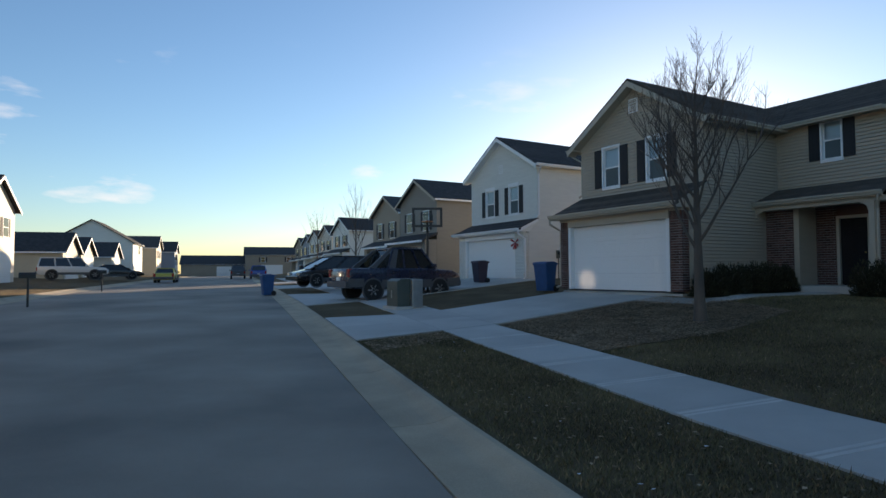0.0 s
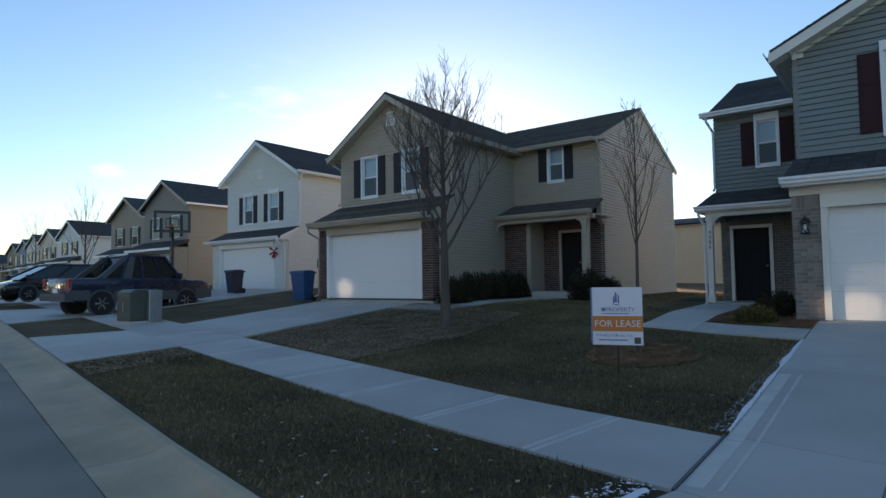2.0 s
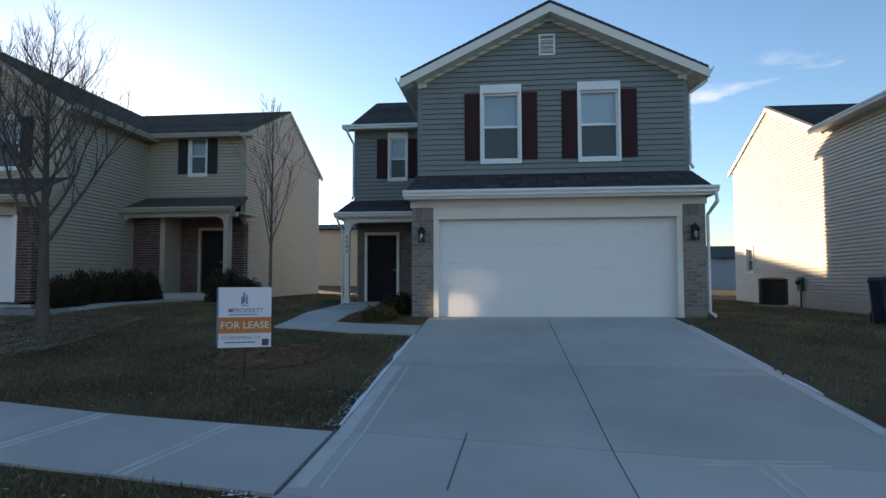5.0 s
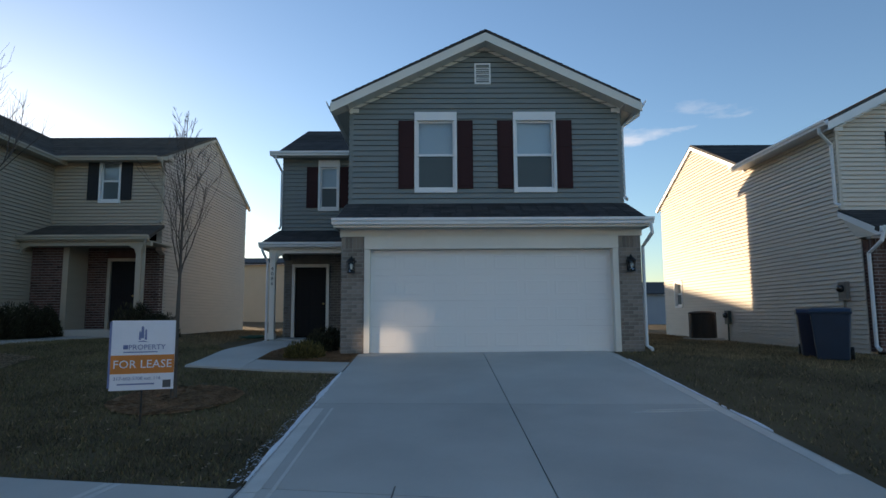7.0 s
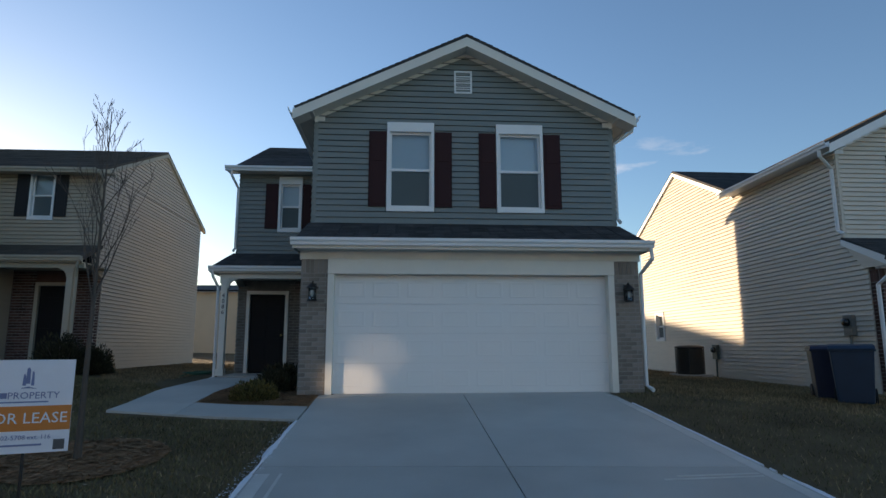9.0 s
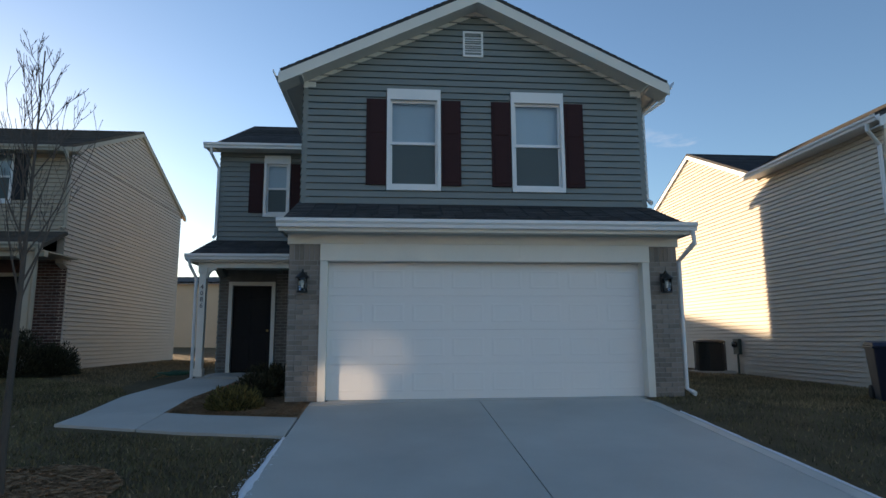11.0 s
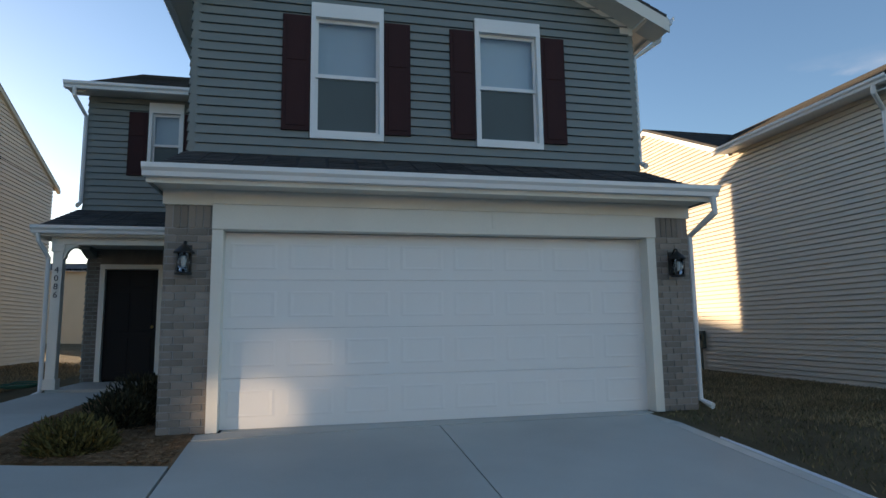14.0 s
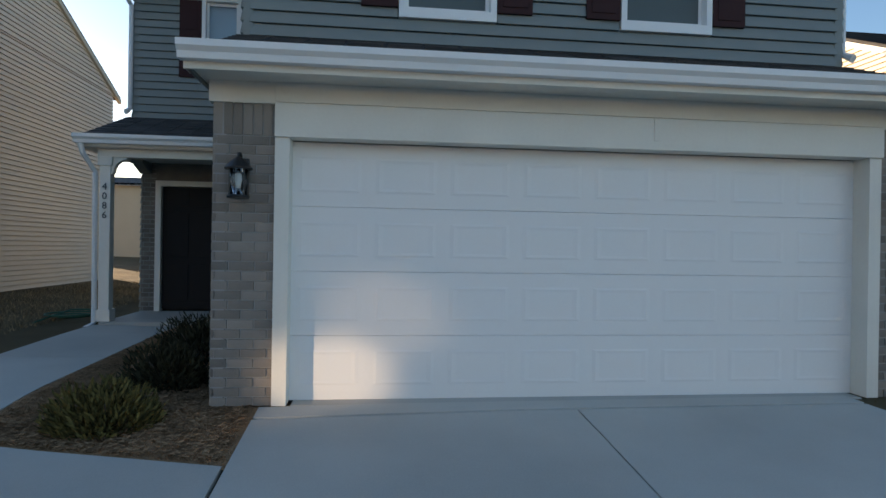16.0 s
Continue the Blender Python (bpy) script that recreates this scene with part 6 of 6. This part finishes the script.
# ---- for-lease sign ----
def lease_sign(m):
    S = thing("lease_sign", m, "white and orange for-lease sign board on a thin dark stake", "sign")
    w, h, z0 = 0.66, 0.78, 0.385
    bm = bmesh.new()
    box(bm, -0.006, 0.006, -w / 2, w / 2, z0, z0 + h)
    board = part("board", bm, M["sign_white"], S)
    bm = bmesh.new()
    box(bm, -0.0085, -0.0062, -w / 2 + 0.001, w / 2 - 0.001, z0 + h * 0.235, z0 + h * 0.50)
    part("orange_band", bm, M["orange"], board)
    bm = bmesh.new()
    box(bm, -0.012, 0.012, w / 2 - 0.004, w / 2 + 0.018, z0 + 0.03, z0 + h - 0.01)
    box(bm, 0.008, 0.026, -w / 2 + 0.02, w / 2, z0 + 0.02, z0 + h - 0.02)
    part("back_frame", bm, M["print_blue"], S)
    bm = bmesh.new()
    box(bm, 0.008, 0.022, -0.012, 0.012, -0.25, z0 + 0.2)
    part("stake", bm, M["black"], S)

    def write(body, size, y, z, material):
        """One mesh a word, laid out in a line about y."""
        words = [text_mesh("lettering", w, size, 0.0008, "LEFT") for w in body.split()]
        widths = [max(v.co.x for v in me.vertices) for me in words]
        x = y + (sum(widths) + 0.28 * size * (len(words) - 1)) / 2
        for me, wide in zip(words, widths):
            me.transform(Matrix.Translation((-0.0098, x, z)) @ Matrix.Rotation(radians(-90), 4, "Z") @ Matrix.Rotation(radians(90), 4, "X"))
            me.materials.append(material)
            ob = new("lettering", me)
            ob.parent = board
            x -= wide + 0.28 * size
    write("FOR LEASE", 0.127, 0, z0 + h * 0.365, M["sign_white"])
    write("317-602-5708 ext. 116", 0.053, 0.05, z0 + h * 0.165, M["print_blue"])
    write("PROPERTY", 0.081, -0.04, z0 + h * 0.61, M["print_blue"])
    bm = bmesh.new()
    for y0, y1, za, zb in ((-0.004, 0.030, 0.74, 0.92), (0.026, 0.052, 0.72, 0.85), (-0.034, -0.010, 0.72, 0.88), (-0.055, 0.06, 0.69, 0.71)):
        prism(bm, [(-0.0078, y0, z0 + h * za), (-0.0078, y1, z0 + h * za), (-0.0078, y1 - 0.004, z0 + h * zb - 0.01), (-0.0078, (y0 + y1) / 2, z0 + h * zb), (-0.0078, y0 + 0.004, z0 + h * zb - 0.02)], (0.0015, 0, 0))
    part("emblem", bm, M["print_blue"], board)
    for y0, y1, za, zb in ((0.155, 0.205, 0.585, 0.645), (-0.15, 0.20, 0.535, 0.55), (-0.13, 0.25, 0.075, 0.095)):
        bm = bmesh.new()
        box(bm, -0.0078, -0.0062, y0, y1, z0 + h * za, z0 + h * zb)
        part("print_bar", bm, M["print_blue"], board)
    bm = bmesh.new()
    box(bm, -0.0078, -0.0062, -w / 2 + 0.03, -w / 2 + 0.115, z0 + 0.02, z0 + 0.105)
    part("print_block", bm, M["cladding"], board)
    return S


lease_sign(pose(7.15, 3.38, ground_z(7.15, 3.38), 0, 0, 19))

# ---- lanterns, number and bow on the houses ----
LAMP = lantern(pose(11.99, 1.70, 2.56), "black wall lantern with clear glass on a grey brick pier")
copy_thing(LAMP, pose(11.99, -3.78, 2.56))
NUM = thing("house_number", pose(16.005, 4.365, 2.62), "dark house number 4086 stacked down the porch post", "house number")
for i, ch in enumerate("4086"):
    me = text_mesh("digit", ch, 0.135, 0.004)
    me.transform(Matrix.Translation((-0.006, 0, 0.36 - i * 0.13)) @ Matrix.Rotation(radians(-90), 4, "Z") @ Matrix.Rotation(radians(90), 4, "X"))
    me.materials.append(M["cladding"])
    ob = new("digit", me)
    ob.parent = NUM
HOSE = bmesh.new()
tube(HOSE, [(16.45 + (0.16 + 0.006 * i) * math.cos(0.45 * i), 4.95 + (0.16 + 0.006 * i) * math.sin(0.45 * i), ground_z(16.4, 4.9) + 0.04 + 0.0016 * i) for i in range(44)] + [(15.9, 5.2, ground_z(15.9, 5.2) + 0.02)], 0.012, 6)
solo("garden_hose", HOSE, M["hose"], Matrix(), "coiled green garden hose on the ground by the porch", "hose", smooth=True)
BOW = thing("ribbon_bow", pose(17.15, 24.55, 3.35), "red ribbon bow hung on the white garage corner", "bow")
for a in (0.5, -0.5, 2.64, -2.64, -1.3, -1.85):
    bm = bmesh.new()
    prism(bm, [(-0.04, 0, 0), (-0.06, 0.3 * math.cos(a) + 0.06 * math.sin(a), 0.3 * math.sin(a) - 0.06 * math.cos(a)), (-0.09, 0.36 * math.cos(a), 0.36 * math.sin(a)), (-0.06, 0.3 * math.cos(a) - 0.06 * math.sin(a), 0.3 * math.sin(a) + 0.06 * math.cos(a))], (0.02, 0, 0))
    part("loop", bm, M["bow"], BOW)


# ---- ground cover ----
def inside(p, poly):
    n, c = len(poly), False
    for i in range(n):
        (x0, y0), (x1, y1) = poly[i], poly[i - 1]
        if (y0 > p[1]) != (y1 > p[1]) and p[0] < (x1 - x0) * (p[1] - y0) / (y1 - y0) + x0:
            c = not c
    return c


def edge_x(c, y):
    return (c + y * math.sin(SKEW)) / math.cos(SKEW)


STRIP = [(edge_x(1.10, 2.2), 2.2), (edge_x(3.20, 1.72), 1.72), (edge_x(3.20, 12.1), 12.1), (edge_x(1.10, 11.7), 11.7)]
LAWN = [(edge_x(4.68, 1.7), 1.7), (10.0, 1.62), (10.7, 4.50), (13.0, 4.48), (14.0, 5.0), (16.0, 7.9), (14.0, 11.0), (13.0, 12.0), (edge_x(4.68, 12.0), 12.0)]
RLAWN = [(edge_x(4.70, -3.4), -3.4), (11.9, -3.42), (12.1, -4.1), (16.0, -4.1), (16.0, -9.0), (12.5, -9.2), (edge_x(4.70, -9.2), -9.2)]
SIDE = [(11.0, -4.6), (12.4, -4.15), (24.0, -4.15), (24.0, -8.9), (12.2, -8.9), (9.3, -9.0), (9.6, -6.5)]
GAP = [(13.0, 5.1), (24.0, 5.0), (24.0, 7.8), (17.5, 7.8), (14.5, 6.2)]
LEAFY = [(edge_x(4.68, 7.8), 7.8), (9.0, 7.2), (11.8, 7.6), (13.0, 10.5), (13.2, 12.0), (edge_x(4.68, 12.0), 12.0)]
CORNER = [(edge_x(1.14, 10.2), 10.2), (edge_x(3.18, 10.8), 10.8), (edge_x(3.18, 12.0), 12.0), (edge_x(1.14, 11.5), 11.5)]
BED = [(10.96, 1.545), (12.01, 1.545), (12.01, 2.0), (15.9, 2.0), (15.9, 3.35), (13.9, 3.40), (11.47, 3.40)]
RING = [(8.40 + 0.85 * math.cos(t), 3.50 + 0.85 * math.sin(t)) for t in span(0, 6.0, 0.5)]


def scatter(name, poly, count, material, label, category, size, seed, flat=False, avoid=(), up=0.0):
    """Blades of grass, leaves or chips strewn over a patch of ground, joined."""
    rng = random.Random(seed)
    xs, ys = [p[0] for p in poly], [p[1] for p in poly]
    verts, faces, made = [], [], 0
    while made < count:
        x, y = rng.uniform(min(xs), max(xs)), rng.uniform(min(ys), max(ys))
        if not inside((x, y), poly) or any(inside((x, y), q) for q in avoid):
            continue
        made += 1
        z = ground_z(x, y) + up
        a, s = rng.uniform(0, 2 * math.pi), size * rng.uniform(0.5, 1.3)
        ca_, sa = math.cos(a), math.sin(a)
        k = len(verts)
        if flat:
            t, b = rng.uniform(-0.2, 0.25), rng.uniform(0.35, 0.7)
            zz = z + 0.008 + 0.02 * rng.random()
            verts += [(x - ca_ * s, y - sa * s, zz), (x + sa * s * b, y - ca_ * s * b, zz + 0.12 * s * rng.random()), (x + ca_ * s, y + sa * s, zz + t * s), (x - sa * s * b, y + ca_ * s * b, zz + 0.2 * s * rng.random())]
            faces += [(k, k + 1, k + 2), (k, k + 2, k + 3)]
        else:
            w, l1, l2 = 0.004 + 0.004 * rng.random(), rng.uniform(-0.7, 0.7), rng.uniform(-0.7, 0.7)
            verts += [(x - ca_ * w, y - sa * w, z - 0.01), (x + ca_ * w, y + sa * w, z - 0.01), (x + l1 * s, y + l2 * s, z + s * rng.uniform(0.35, 0.95))]
            faces.append((k, k + 1, k + 2))
    me = bpy.data.meshes.new(name)
    me.from_pydata(verts, [], faces)
    me.materials.append(material)
    return tagged(new(name, me), label, category, kind="stuff")


scatter("grass", STRIP, 34000, M["blade"], "short dark winter grass on the verge", "grass", 0.045, 1)
scatter("grass", LAWN, 52000, M["blade"], "short dark winter grass on the front lawn", "grass", 0.05, 2, avoid=(RING, LEAFY))
scatter("grass", RLAWN, 26000, M["blade"], "short dark winter grass beside the driveway", "grass", 0.05, 3)
scatter("dry_grass", SIDE, 40000, M["dry_blade"], "straw-coloured dry grass between the houses", "grass", 0.06, 4)
scatter("dry_grass", RLAWN, 6000, M["dry_blade"], "dry straw blades beside the driveway", "grass", 0.05, 15)
scatter("dry_grass", GAP, 9000, M["dry_blade"], "thin dry grass and weeds between the houses", "grass", 0.07, 5)
scatter("dry_grass", STRIP, 5000, M["dry_blade"], "dry straw blades in the verge", "grass", 0.05, 6)
scatter("dry_grass", LAWN, 7000, M["dry_blade"], "dry straw blades in the front lawn", "grass", 0.05, 7)
scatter("fallen_leaves", LEAFY, 46000, M["leaf"], "brown fallen leaves under the maple", "leaves", 0.028, 8, True)
scatter("fallen_leaves", LAWN, 420, M["leaf"], "scattered brown fallen leaves on the lawn", "leaves", 0.03, 9, True)
scatter("fallen_leaves", STRIP, 240, M["leaf"], "scattered brown fallen leaves on the verge", "leaves", 0.03, 10, True)
scatter("fallen_leaves", CORNER, 1500, M["leaf"], "brown leaves and bare soil at the verge corner", "leaves", 0.035, 13, True)
def bed_soil(name, poly, material, label, dz):
    """A low bed of one material over the ground inside an outline."""
    bm = bmesh.new()
    bm.faces.new([bm.verts.new((x, y, ground_z(x, y) + dz)) for x, y in poly])
    bmesh.ops.triangulate(bm, faces=list(bm.faces))
    bmesh.ops.subdivide_edges(bm, edges=list(bm.edges), cuts=4, use_grid_fill=True)
    for v in bm.verts:
        v.co.z = ground_z(v.co.x, v.co.y) + dz + 0.006 * noise.noise(v.co * 3)
    return solo(name, bm, material, Matrix(), label, "mulch", kind="stuff", smooth=True)


bed_soil("mulch", BED, M["mulch"], "red-brown mulch bed beside the porch walk", 0.016)
bed_soil("mulch", RING, M["mulch"], "mulch round the slender sapling", 0.010)
scatter("mulch", [(11.03, 1.60), (11.98, 1.60), (12.0, 2.0), (15.9, 2.0), (15.9, 3.33), (13.9, 3.34), (11.52, 3.34)], 15000, M["mulch"], "red-brown bark mulch in the porch bed", "mulch", 0.024, 11, True, up=0.016)
scatter("mulch", RING, 2600, M["mulch"], "bark mulch ring round the sapling", "mulch", 0.04, 12, True)


EDGE_V = [(edge_x(1.14, 2.0), 1.9), (edge_x(3.18, 1.66), 1.66), (edge_x(3.18, 1.95), 1.95), (edge_x(1.14, 2.5), 2.6)]
def snow_line(p0, p1, width, label, seed):
    """A ragged, broken bank of old snow along an edge."""
    rng = random.Random(seed)
    p0, p1 = Vector(p0), Vector(p1)
    d = (p1 - p0).normalized()
    side = Vector((-d.y, d.x))
    n = round((p1 - p0).length / 0.05)
    verts, faces, last = [], [], None
    for i in range(n + 1):
        q = p0.lerp(p1, i / n)
        w = width * (0.25 + 1.1 * max(0.0, noise.noise(Vector((q.x * 1.6, q.y * 1.6, seed))) + 0.35) + 0.25 * rng.random())
        a, b = q - side * w * rng.uniform(0.2, 0.5), q + side * w
        if w < width * 0.32:
            last = None
            continue
        k = len(verts)
        h = 0.012 + 0.10 * w * rng.uniform(0.5, 1.0)
        for v, dz in ((a, 0.018), (a.lerp(b, 0.3), 0.018 + h), (a.lerp(b, 0.65), 0.018 + h * 0.9), (b, 0.0)):
            verts.append((v.x, v.y, ground_z(v.x, v.y) + dz))
        if last is not None:
            faces += [(last + m, last + m + 1, k + m + 1, k + m) for m in range(3)]
        last = k
    me = bpy.data.meshes.new("snow")
    me.from_pydata(verts, [], faces)
    me.materials.append(M["snow"])
    return tagged(new("snow", me), label, "snow", kind="stuff")


snow_line((5.2, 1.57), (10.0, 1.57), 0.05, "ragged line of old snow along the driveway edge", 3)
snow_line((10.6, -3.25), (6.2, -3.25), 0.035, "ragged line of old snow along the driveway edge", 8)
snow_line((edge_x(1.3, 2.05), 2.12), (edge_x(3.1, 1.62), 1.72), 0.05, "ragged line of old snow beside the apron", 5)
scatter("snow", [(5.2, 1.50), (10.0, 1.50), (10.0, 1.66), (5.2, 1.74)], 900, M["snow"], "scraps of old snow beside the driveway", "snow", 0.013, 25, True)
scatter("snow", EDGE_V, 420, M["snow"], "thin ragged scraps of old snow beside the apron", "snow", 0.022, 23, True)
scatter("snow", STRIP, 14, M["snow"], "a few scraps of snow and paper in the verge", "snow", 0.03, 24, True, up=0.02)


# ---- low sun thrown back by upper windows across the street ----
def glint(name, eye, target, size, power):
    lamp = new(name, bpy.data.lights.new(name, "SPOT"))
    lamp.data.energy, lamp.data.spot_size, lamp.data.spot_blend, lamp.data.shadow_soft_size, lamp.data.color = power, radians(size), 0.7, 0.12, (1.0, 0.80, 0.55)
    lamp.matrix_world = look(eye, target)


glint("window_glint", (-15.9, 31.0, 5.6), (12.15, 0.98, 1.20), 0.68, 22000)
glint("window_glint", (-15.9, 31.4, 5.6), (12.15, 0.62, 1.66), 1.15, 4800)
glint("window_glint", (-15.9, 36.6, 5.6), (13.10, 15.2, 1.58), 1.2, 9000)
